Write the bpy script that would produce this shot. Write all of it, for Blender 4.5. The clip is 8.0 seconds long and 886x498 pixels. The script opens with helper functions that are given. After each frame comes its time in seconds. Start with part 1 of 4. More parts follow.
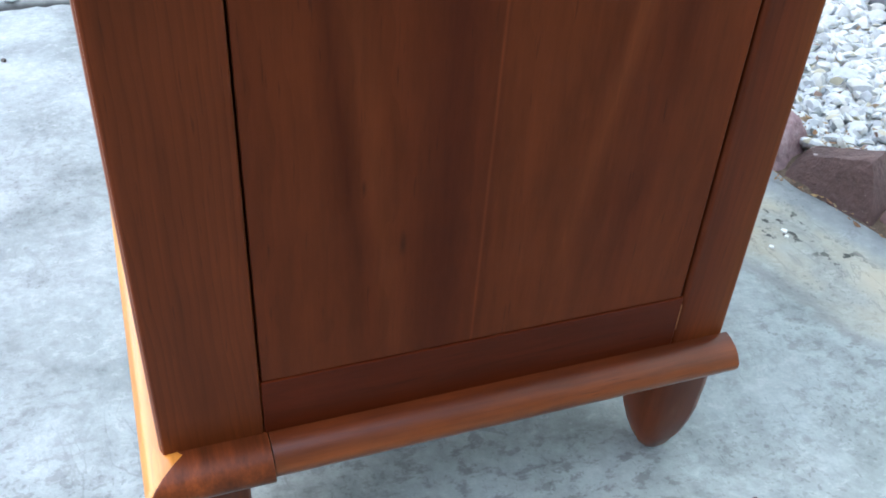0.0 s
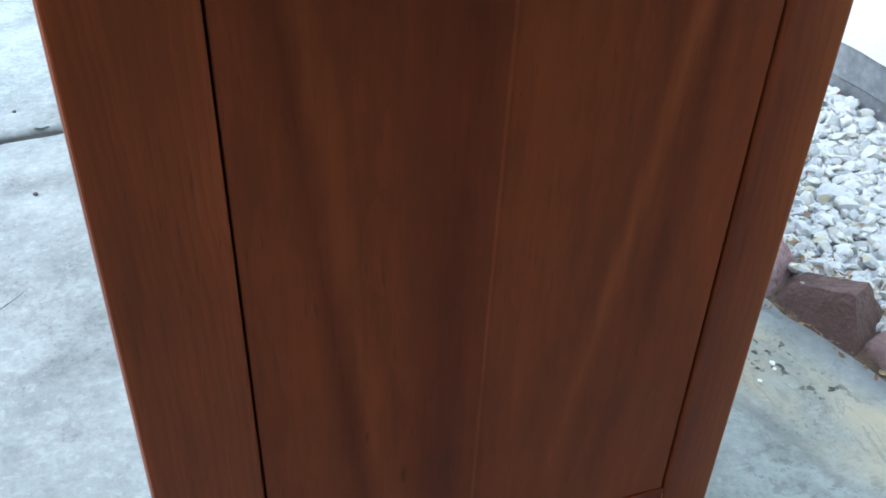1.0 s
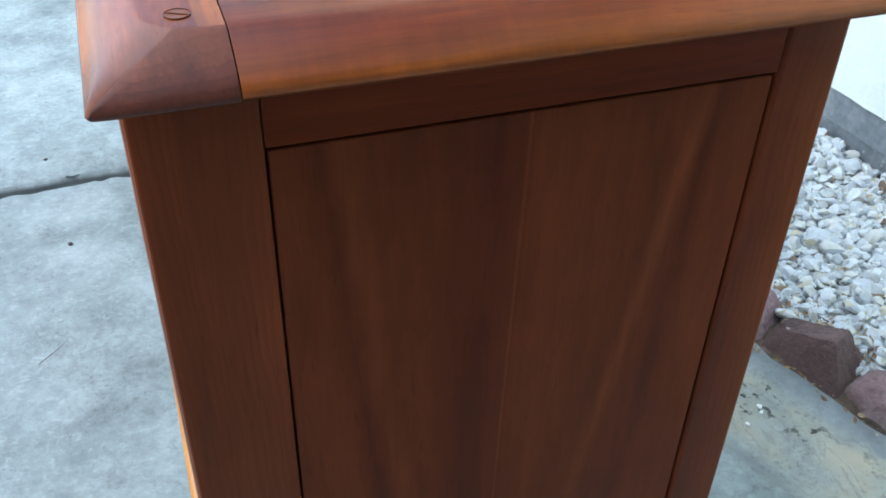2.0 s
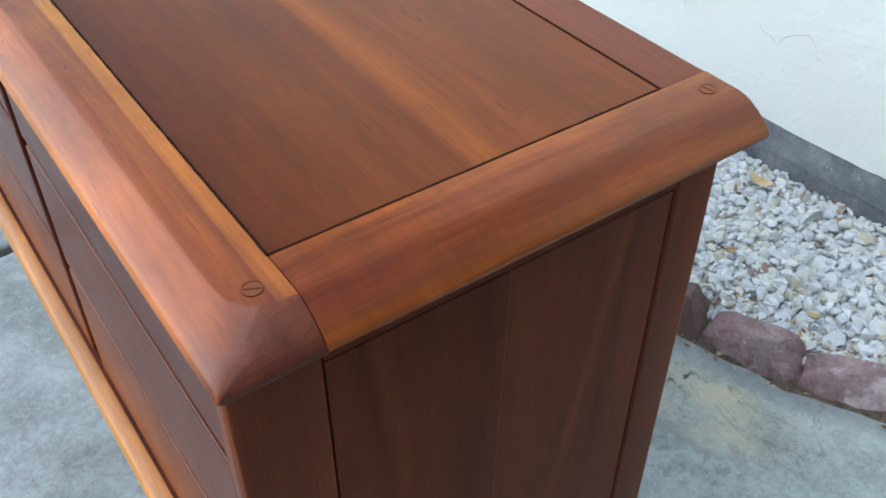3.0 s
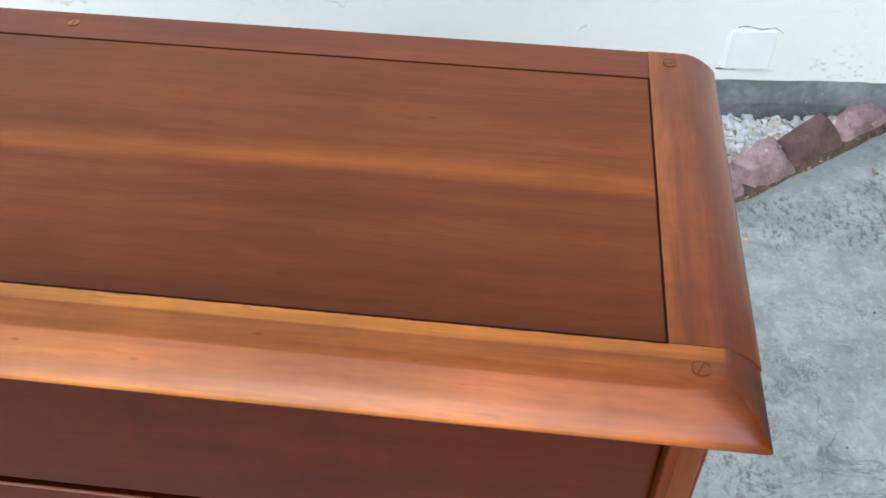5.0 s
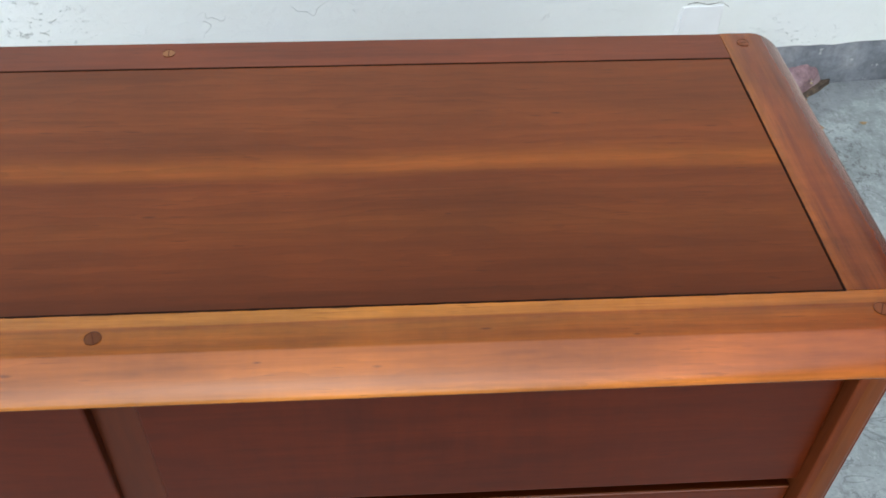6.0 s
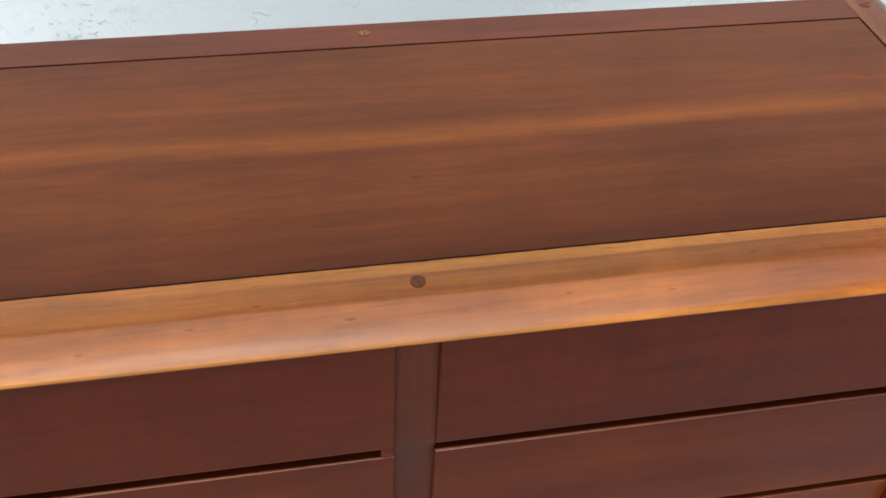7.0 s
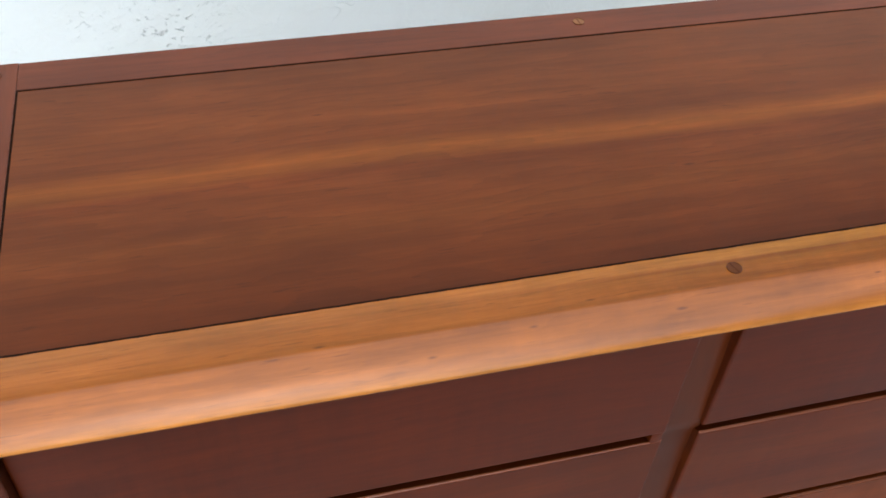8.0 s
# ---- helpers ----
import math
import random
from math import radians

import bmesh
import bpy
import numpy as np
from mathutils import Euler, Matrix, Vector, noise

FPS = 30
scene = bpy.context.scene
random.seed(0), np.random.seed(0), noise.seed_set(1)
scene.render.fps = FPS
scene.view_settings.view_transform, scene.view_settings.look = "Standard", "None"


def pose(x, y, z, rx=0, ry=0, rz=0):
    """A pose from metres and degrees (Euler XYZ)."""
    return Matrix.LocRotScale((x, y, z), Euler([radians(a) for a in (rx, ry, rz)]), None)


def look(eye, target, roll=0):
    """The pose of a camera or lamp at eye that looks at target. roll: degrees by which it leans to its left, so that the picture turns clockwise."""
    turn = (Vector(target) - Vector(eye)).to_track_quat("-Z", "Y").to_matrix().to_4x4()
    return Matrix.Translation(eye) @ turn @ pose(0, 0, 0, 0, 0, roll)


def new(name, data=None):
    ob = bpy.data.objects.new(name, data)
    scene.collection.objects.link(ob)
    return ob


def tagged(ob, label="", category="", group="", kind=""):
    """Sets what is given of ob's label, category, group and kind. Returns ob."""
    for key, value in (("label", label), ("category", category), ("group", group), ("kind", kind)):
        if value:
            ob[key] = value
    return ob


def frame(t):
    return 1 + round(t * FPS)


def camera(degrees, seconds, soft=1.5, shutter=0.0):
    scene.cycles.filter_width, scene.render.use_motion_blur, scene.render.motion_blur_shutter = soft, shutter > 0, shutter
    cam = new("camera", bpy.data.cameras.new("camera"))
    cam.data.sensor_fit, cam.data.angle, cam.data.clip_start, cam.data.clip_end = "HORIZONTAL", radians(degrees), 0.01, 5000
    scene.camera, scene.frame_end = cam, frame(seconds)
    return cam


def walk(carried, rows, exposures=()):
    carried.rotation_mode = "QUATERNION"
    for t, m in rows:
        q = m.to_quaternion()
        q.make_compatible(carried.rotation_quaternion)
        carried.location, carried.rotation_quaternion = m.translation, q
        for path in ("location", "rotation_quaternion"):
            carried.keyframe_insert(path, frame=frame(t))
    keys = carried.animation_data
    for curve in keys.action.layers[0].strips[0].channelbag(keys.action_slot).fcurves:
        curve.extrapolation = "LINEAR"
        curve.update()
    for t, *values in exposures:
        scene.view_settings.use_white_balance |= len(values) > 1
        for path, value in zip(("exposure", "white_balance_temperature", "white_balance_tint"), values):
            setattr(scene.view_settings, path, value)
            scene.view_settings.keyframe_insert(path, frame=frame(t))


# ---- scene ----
cam = camera(50.61, 8.0, soft=1.7)
PATH = [
    (0, (0.4540, -0.0371, 0.6275), (-0.9437, 0.5154, -0.5349), 3.84),
    (0.5, (0.4443, -0.0352, 0.7087), (-0.9828, 0.4608, -0.4433), 2.25),
    (1, (0.4289, -0.0190, 0.7805), (-1.0074, 0.5070, -0.3465), 2.06),
    (1.2, (0.4325, -0.0168, 0.8158), (-1.0049, 0.4969, -0.3156), 2.11),
    (2.3, (0.4508, -0.0508, 0.9418), (-0.9675, 0.4818, -0.2048), 0.86),
    (2.5, (0.4419, -0.0578, 0.9826), (-0.9291, 0.5275, -0.1954), 0.73),
    (3, (0.3922, -0.1516, 1.0867), (-0.7757, 0.6725, -0.1651), 0.11),
    (3.5, (0.3244, -0.2603, 1.1491), (-0.5049, 0.8091, -0.1846), 2.47),
    (4, (0.1854, -0.3226, 1.1691), (-0.4275, 0.8667, -0.1799), 1.74),
    (4.5, (0.0433, -0.3621, 1.1976), (-0.3591, 0.9165, -0.1490), 1.27),
    (4.7, (-0.0226, -0.3901, 1.2056), (-0.3139, 0.9304, -0.1291), 0.87),
    (5.8, (-0.2956, -0.4698, 1.2418), (-0.2257, 0.8878, -0.0857), 1.16),
    (6, (-0.3467, -0.4700, 1.2470), (-0.2443, 0.8779, -0.0882), 1.36),
    (6.5, (-0.4733, -0.4963, 1.2608), (-0.2801, 0.8445, -0.0715), 3.25),
    (7, (-0.6558, -0.5262, 1.2616), (-0.3635, 0.8008, -0.0664), 3.41),
    (7.5, (-0.8007, -0.5193, 1.2608), (-0.4697, 0.7943, -0.0715), 4.08),
    (8, (-0.9413, -0.4621, 1.2573), (-0.5536, 0.8173, -0.0928), 4.04),
]
EXPOSURES = [(0.0, 2.44, 5800, 8), (0.5, 2.18, 5750, 6), (1.0, 2.20, 5750, 4), (2.5, 1.68, 5550, 0), (3.0, 1.60, 5850, 4), (3.5, 1.66, 6050, 8), (4.0, 1.58, 6100, 9), (4.5, 1.64, 6150, 9), (6.0, 1.34, 6110, 8), (8.0, 1.34, 6180, 9)]
walk(cam, [(t, look(eye, target, roll)) for t, eye, target, roll in PATH], exposures=EXPOSURES)

# ---------------------------------------------------------------- world, sun, exposure
world = bpy.data.worlds.new("sky")
scene.world = world
world.use_nodes = True
wn = world.node_tree.nodes
sky = wn.new("ShaderNodeTexSky")
sky.sky_type = "NISHITA"
sky.sun_disc = False
SUN_ELEV, SUN_ROT = radians(45), radians(188)
sky.sun_elevation, sky.sun_rotation = SUN_ELEV, SUN_ROT
sky.air_density, sky.dust_density, sky.ozone_density = 1.0, 1.6, 1.2
wn["Background"].inputs["Strength"].default_value = 0.095
world.node_tree.links.new(sky.outputs[0], wn["Background"].inputs["Color"])

sun_data = bpy.data.lights.new("sun", "SUN")
sun_data.energy, sun_data.angle, sun_data.color = 0.85, radians(110), (1.0, 0.97, 0.94)
sun = new("sun", sun_data)
away = Vector((math.sin(SUN_ROT) * math.cos(SUN_ELEV), math.cos(SUN_ROT) * math.cos(SUN_ELEV), math.sin(SUN_ELEV)))
sun.matrix_world = look(away * 20, (0, 0, 0))


# ---------------------------------------------------------------- materials
class Nodes:
    """Short hand for building a node tree."""

    def __init__(self, name):
        self.mat = bpy.data.materials.new(name)
        self.mat.use_nodes = True
        self.tree = self.mat.node_tree
        self.bsdf = self.tree.nodes["Principled BSDF"]

    def add(self, kind, **inputs):
        n = self.tree.nodes.new(kind)
        for k, v in inputs.items():
            self.set(n, k.replace("_", " "), v)
        return n

    def set(self, n, key, v):
        sock = n.inputs[key] if not key.isdigit() else n.inputs[int(key)]
        if isinstance(v, bpy.types.NodeSocket):
            self.tree.links.new(v, sock)
        else:
            sock.default_value = v

    def math(self, op, a, b=0.0, c=0.0, clamp=False):
        n = self.tree.nodes.new("ShaderNodeMath")
        n.operation, n.use_clamp = op, clamp
        for i, v in enumerate((a, b, c)):
            self.set(n, str(i), v)
        return n.outputs[0]

    def position(self):
        return self.tree.nodes.new("ShaderNodeNewGeometry").outputs["Position"]

    def island(self):
        return self.tree.nodes.new("ShaderNodeNewGeometry").outputs["Random Per Island"]

    def stretch(self, vec, sx, sy, sz, shift=(0, 0, 0)):
        n = self.tree.nodes.new("ShaderNodeMapping")
        self.set(n, "Vector", vec)
        n.inputs["Scale"].default_value = (sx, sy, sz)
        n.inputs["Location"].default_value = shift
        return n.outputs[0]

    def noise(self, vec, scale=1.0, detail=3.0, rough=0.55, distort=0.0):
        n = self.add("ShaderNodeTexNoise", Vector=vec, Scale=scale, Detail=detail, Roughness=rough, Distortion=distort)
        return n.outputs["Fac"]

    def ramp(self, fac, stops, mode="LINEAR"):
        n = self.tree.nodes.new("ShaderNodeValToRGB")
        self.set(n, "Fac", fac)
        e = n.color_ramp.elements
        n.color_ramp.interpolation = mode
        while len(e) < len(stops):
            e.new(0.5)
        for el, (p, c) in zip(e, stops):
            el.position = p
            el.color = (*c, 1) if len(c) == 3 else c
        return n.outputs["Color"]

    def grey(self, fac, lo, hi, a=0.0, b=1.0):
        n = self.tree.nodes.new("ShaderNodeMapRange")
        for i, v in enumerate((fac, lo, hi, a, b)):
            self.set(n, str(i), v)
        return n.outputs[0]

    def mix(self, fac, a, b, mode="MIX"):
        n = self.tree.nodes.new("ShaderNodeMix")
        n.data_type, n.blend_type = "RGBA", mode
        self.set(n, "0", fac)
        for i, v in ((6, a), (7, b)):
            if not isinstance(v, bpy.types.NodeSocket) and len(v) == 3:
                v = (*v, 1)
            self.set(n, str(i), v)
        return n.outputs[2]

    def scaled(self, color, fac):
        return self.mix(1.0, color, self.combine(fac), "MULTIPLY")

    def combine(self, v):
        n = self.tree.nodes.new("ShaderNodeCombineColor")
        for i in range(3):
            self.set(n, str(i), v)
        return n.outputs[0]

    def bump(self, height, strength, distance):
        n = self.add("ShaderNodeBump", Height=height, Strength=strength, Distance=distance)
        self.tree.links.new(n.outputs[0], self.bsdf.inputs["Normal"])

    def done(self, color, rough, **more):
        self.set(self.bsdf, "Base Color", color if isinstance(color, bpy.types.NodeSocket) else (*color, 1))
        self.set(self.bsdf, "Roughness", rough)
        for k, v in more.items():
            self.set(self.bsdf, k.replace("_", " "), v)
        return self.mat


AXIS = {"x": 0, "y": 1, "z": 2}


def wood(name, grain, cross, lo, hi, stops, warp=0.02, depth=0.16, fleck=0.10, rough=0.30, curl=0.0, seed=0.0, spec=0.22, drift=(1.6, 7), streaks=60, mottle=0.10, tails=(), seams=(), knots=(), curl_span=None, dull=None, bands=(), fade=None, coat=0.0, rings=(90, 0.09), ticks=0.35):
    """Oiled timber. Colour runs across the board by stops over cross = lo..hi; the grain runs along the other axis.
    fade: (axis, from, to, tone, across, across) evens the board out towards one end; bands: (across, along, across, along, half width, tint) slanting streaks; tails: (axis, from, to, tint) shifts the colour along the board; seams: (place, half width, colour) straight glue lines;
    knots: (along, across, length) small dark eyes; curl: bars of figure across the grain, within curl_span along the board; dull: where the varnish has sunk into the end grain;
    rings: growth lines per metre and their strength; ticks: short dark pores along the grain."""
    m = Nodes(name)
    pos = m.position()
    info = m.tree.nodes.new("ShaderNodeObjectInfo")
    sep = m.add("ShaderNodeSeparateXYZ", Vector=pos)
    g = AXIS[grain]

    def sc(a, b):
        v = [b, b, b]
        v[g] = a
        return v

    shift = m.add("ShaderNodeCombineXYZ", X=m.math("MULTIPLY_ADD", info.outputs["Random"], 7.3, seed), Y=m.math("MULTIPLY_ADD", info.outputs["Random"], 3.1, seed * 2), Z=seed)
    moved = m.tree.nodes.new("ShaderNodeVectorMath")
    m.set(moved, "0", pos), m.set(moved, "1", shift.outputs[0])
    p = moved.outputs[0]
    wander = m.noise(m.stretch(p, *sc(*drift)), 1.0, 3, 0.5)
    streak = m.noise(m.stretch(p, *sc(3.5, streaks)), 1.0, 4, 0.6)
    place = sep.outputs[AXIS[cross]]
    c = m.math("ADD", place, m.math("MULTIPLY", m.math("SUBTRACT", wander, 0.5), warp * 2))
    c = m.math("ADD", c, m.math("MULTIPLY", m.math("SUBTRACT", streak, 0.5), warp * 1.1))
    color = m.ramp(m.grey(c, lo, hi), [(q, (k[0] * 0.69, k[1] * 0.565, k[2] * 0.32)) for q, k in stops])
    if fade:
        axis, t0, t1, tone, c0, c1 = fade
        here = m.math("MULTIPLY", m.grey(sep.outputs[AXIS[axis]], t0, t1), m.math("MULTIPLY", m.grey(place, c0 - 0.003, c0), m.grey(place, c1 + 0.001, c1)))
        color = m.mix(m.math("MULTIPLY", here, 0.8), color, tone)
    for axis, t0, t1, tint in tails:
        at = m.math("ADD", sep.outputs[AXIS[axis]], m.math("MULTIPLY", m.math("SUBTRACT", wander, 0.5), abs(t1 - t0) * 0.8))
        color = m.mix(m.grey(at, t0, t1), color, m.mix(1.0, color, tint, "MULTIPLY"))
    fine = m.noise(m.stretch(p, *sc(12, 420)), 1.0, 3, 0.65)
    mid = m.noise(m.stretch(p, *sc(4.5, 60)), 1.0, 4, 0.62)
    cloud = m.noise(m.stretch(p, *sc(4, 10)), 1.0, 3, 0.55)
    blotch = m.noise(m.stretch(p, *sc(9, 48)), 1.0, 5, 0.68)
    v = m.grey(mid, 0.28, 0.72, 1 - depth * 1.3, 1 + depth * 1.2)
    v = m.math("MULTIPLY", v, m.grey(fine, 0.3, 0.7, 1 - depth * 0.5, 1 + depth * 0.5))
    v = m.math("MULTIPLY", v, m.grey(cloud, 0.3, 0.7, 1 - depth * 1.2, 1 + depth * 1.2))
    v = m.math("MULTIPLY", v, m.grey(blotch, 0.3, 0.7, 1 - mottle, 1 + mottle))
    # growth lines, unevenly spaced and broken along their length
    count = m.math("MULTIPLY_ADD", place, rings[0], m.math("MULTIPLY_ADD", m.math("SUBTRACT", wander, 0.5), 9.0, m.math("MULTIPLY", m.math("SUBTRACT", cloud, 0.5), 5.0)))
    count = m.math("ADD", count, m.math("MULTIPLY", m.math("SUBTRACT", streak, 0.5), 1.2))
    line = m.math("POWER", m.math("FRACT", count), 2.2)
    v = m.math("MULTIPLY", v, m.math("SUBTRACT", 1.0 + rings[1] * 0.4, m.math("MULTIPLY", line, m.grey(blotch, 0.3, 0.65, rings[1] * 0.3, rings[1] * 1.6))))
    sheen = m.noise(m.stretch(p, *sc(26, 5)), 1.0, 2, 0.5)
    v = m.math("MULTIPLY", v, m.grey(sheen, 0.3, 0.7, 0.965, 1.035))
    if curl:
        bars = m.noise(m.stretch(p, *sc(85, 12)), 1.0, 3, 0.6)
        if curl_span:
            patch = m.math("MULTIPLY", m.grey(sep.outputs[g], curl_span[0], curl_span[0] + 0.12, 0.12, 1.0), m.grey(sep.outputs[g], curl_span[1], curl_span[1] - 0.08, 0.35, 1.0))
        else:
            patch = m.grey(m.noise(m.stretch(p, 2.4, 2.4, 2.4), 1.0, 1, 0.5), 0.42, 0.6)
        v = m.math("MULTIPLY", v, m.math("ADD", 1.0, m.math("MULTIPLY", m.grey(bars, 0.3, 0.7, -curl, curl), patch)))
    color = m.scaled(color, v)
    pores = m.noise(m.stretch(p, *sc(24, 170)), 1.0, 1, 0.5)
    color = m.mix(m.grey(pores, 0.69, 0.82, 0.0, fleck), color, (0.030, 0.009, 0.005))
    tick = m.noise(m.stretch(p, *sc(38, 520)), 1.0, 1, 0.5)
    color = m.mix(m.math("MULTIPLY", m.grey(tick, 0.66, 0.74, 0.0, ticks), m.grey(blotch, 0.42, 0.58)), color, (0.020, 0.006, 0.004))
    for ka, kc, size in knots:
        da = m.math("DIVIDE", m.math("SUBTRACT", sep.outputs[g], ka), size)
        dc = m.math("DIVIDE", m.math("SUBTRACT", place, kc), size * 0.24)
        far = m.math("SQRT", m.math("ADD", m.math("MULTIPLY", da, da), m.math("MULTIPLY", dc, dc)))
        far = m.math("ADD", far, m.math("MULTIPLY", m.math("SUBTRACT", blotch, 0.5), 1.5))
        color = m.mix(m.grey(far, 1.0, 0.2, 0.0, 0.55), color, (0.022, 0.007, 0.004))
    for c0, a0, c1, a1, half, tint in bands:
        slope = (c1 - c0) / (a1 - a0)
        mid_line = m.math("MULTIPLY_ADD", sep.outputs[g], slope, c0 - slope * a0)
        sway = m.math("MULTIPLY", m.math("SUBTRACT", wander, 0.5), min(0.03, half * 2.5))
        d = m.math("ABSOLUTE", m.math("ADD", m.math("SUBTRACT", place, mid_line), sway))
        ends = m.math("MULTIPLY", m.grey(sep.outputs[g], min(a0, a1) - 0.10, min(a0, a1) + 0.03), m.grey(mid, 0.3, 0.6, 0.45, 1.0))
        color = m.mix(m.math("MULTIPLY", m.grey(d, half, 0.0), ends), color, m.mix(1.0, color, tint, "MULTIPLY"))
    for at, half, tone in seams:
        d = m.math("ABSOLUTE", m.math("SUBTRACT", place, at))
        color = m.mix(m.math("MULTIPLY", m.grey(d, half, half * 0.4), m.grey(mid, 0.35, 0.6, 0.35, 1.0)), color, tone)
    smear = m.noise(m.stretch(p, 9, 9, 9), 1.0, 3, 0.6)
    gloss = m.grey(smear, 0.0, 1.0, rough - 0.07, rough + 0.09)
    gloss = m.math("MINIMUM", gloss, 0.268) if rough < 0.27 else m.math("MAXIMUM", gloss, 0.285)
    if dull:
        spec, coat = m.grey(sep.outputs[AXIS[dull[0]]], dull[1], dull[2], spec, 0.12), m.grey(sep.outputs[AXIS[dull[0]]], dull[1], dull[2], coat, 0.0)
    return m.done(color, gloss, Specular_IOR_Level=spec, Coat_Weight=coat, Coat_Roughness=0.12)


M_TOP = wood("top_panel_wood", "x", "y", 0.0, 0.32, [
    (0.00, (0.127, 0.0321, 0.0090)), (0.08, (0.159, 0.0413, 0.0113)), (0.20, (0.185, 0.0506, 0.0137)), (0.27, (0.216, 0.0631, 0.0159)), (0.34, (0.191, 0.0528, 0.0137)), (0.40, (0.207, 0.0579, 0.0151)), (0.452, (0.197, 0.0517, 0.0137)),
    (0.494, (0.302, 0.0949, 0.0204)), (0.526, (0.340, 0.1116, 0.0232)), (0.562, (0.261, 0.0782, 0.0180)), (0.605, (0.212, 0.0600, 0.0159)), (0.74, (0.235, 0.0693, 0.0174)), (0.82, (0.205, 0.0600, 0.0159)), (1.0, (0.194, 0.0569, 0.0159))], warp=0.015, depth=0.12, rough=0.31, fleck=0.22, spec=0.19, mottle=0.14, rings=(70, 0.10),
    knots=[(-0.545, 0.105, 0.009), (-0.30, 0.10, 0.004), (-0.19, 0.235, 0.008), (-0.86, 0.235, 0.007)])
# Front rail: the first stops carry the sky highlight on the lip as colour
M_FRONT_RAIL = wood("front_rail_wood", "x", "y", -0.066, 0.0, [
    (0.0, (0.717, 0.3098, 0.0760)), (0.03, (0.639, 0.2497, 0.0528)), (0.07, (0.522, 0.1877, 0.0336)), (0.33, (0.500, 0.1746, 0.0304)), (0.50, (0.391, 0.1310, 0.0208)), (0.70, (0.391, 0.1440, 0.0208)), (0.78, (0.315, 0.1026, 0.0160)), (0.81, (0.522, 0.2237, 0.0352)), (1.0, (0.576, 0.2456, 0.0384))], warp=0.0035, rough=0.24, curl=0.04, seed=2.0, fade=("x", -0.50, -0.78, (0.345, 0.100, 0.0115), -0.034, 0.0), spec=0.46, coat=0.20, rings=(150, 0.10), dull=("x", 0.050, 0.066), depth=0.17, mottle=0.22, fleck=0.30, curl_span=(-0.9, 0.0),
    # the second tail paints in the shade where the rail turns at its end
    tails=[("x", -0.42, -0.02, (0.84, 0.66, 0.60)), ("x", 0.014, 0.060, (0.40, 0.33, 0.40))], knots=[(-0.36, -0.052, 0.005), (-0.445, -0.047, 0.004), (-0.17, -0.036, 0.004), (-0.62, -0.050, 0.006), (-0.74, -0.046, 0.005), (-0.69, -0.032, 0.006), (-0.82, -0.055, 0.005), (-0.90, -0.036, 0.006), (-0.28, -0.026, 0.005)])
M_SIDE_RAIL = wood("side_rail_wood", "y", "x", -0.002, 0.072, [
    (0.0, (0.415, 0.1426, 0.0243)), (0.10, (0.366, 0.1140, 0.0195)), (0.24, (0.257, 0.0670, 0.0130)), (0.40, (0.295, 0.0827, 0.0152)), (0.52, (0.258, 0.0670, 0.0124)), (0.62, (0.208, 0.0490, 0.0098)), (0.72, (0.225, 0.0545, 0.0103)), (0.84, (0.307, 0.0913, 0.0157)), (0.93, (0.389, 0.1283, 0.0206)), (1.0, (0.298, 0.0855, 0.0152))], warp=0.006, rough=0.26, seed=4.0, spec=0.36, coat=0.06, rings=(110, 0.08), mottle=0.18, depth=0.21, curl=0.12, curl_span=(-0.1, 0.2), fleck=0.10,
    tails=[("y", 0.30, 0.05, (0.94, 0.82, 0.78))])
# End grain with the end's shade painted in, darkest at the lower edge
M_RAIL_END = wood("shaded_rail_end_grain_wood", "x", "z", 0.69, 0.725, [(0.0, (0.060, 0.0185, 0.0170)), (0.5, (0.140, 0.0420, 0.0330)), (1.0, (0.255, 0.0800, 0.0450))], warp=0.01, depth=0.2, rough=0.36, seed=41.0, spec=0.32, mottle=0.25, fleck=0.35, rings=(260, 0.2))
# Dark and dull to hold the shade under the rails, without ground reflections
M_UNDERSIDE = wood("shaded_underside_wood", "x", "y", -0.1, 0.4, [(0.0, (0.16, 0.047, 0.020)), (1.0, (0.17, 0.05, 0.021))], rough=0.7, seed=43.0, spec=0.05)
M_SIDE_RAIL_DARK = wood("dark_side_rail_wood", "y", "x", -1.2, -1.12, [(0.0, (0.195, 0.056, 0.030)), (1.0, (0.190, 0.053, 0.029))], warp=0.006, rough=0.30, seed=20.0)
M_BACK_RAIL = wood("back_rail_wood", "x", "y", 0.32, 0.366, [(0.0, (0.190, 0.0530, 0.0290)), (1.0, (0.205, 0.0575, 0.0310))], warp=0.01, rough=0.30, seed=5.0)
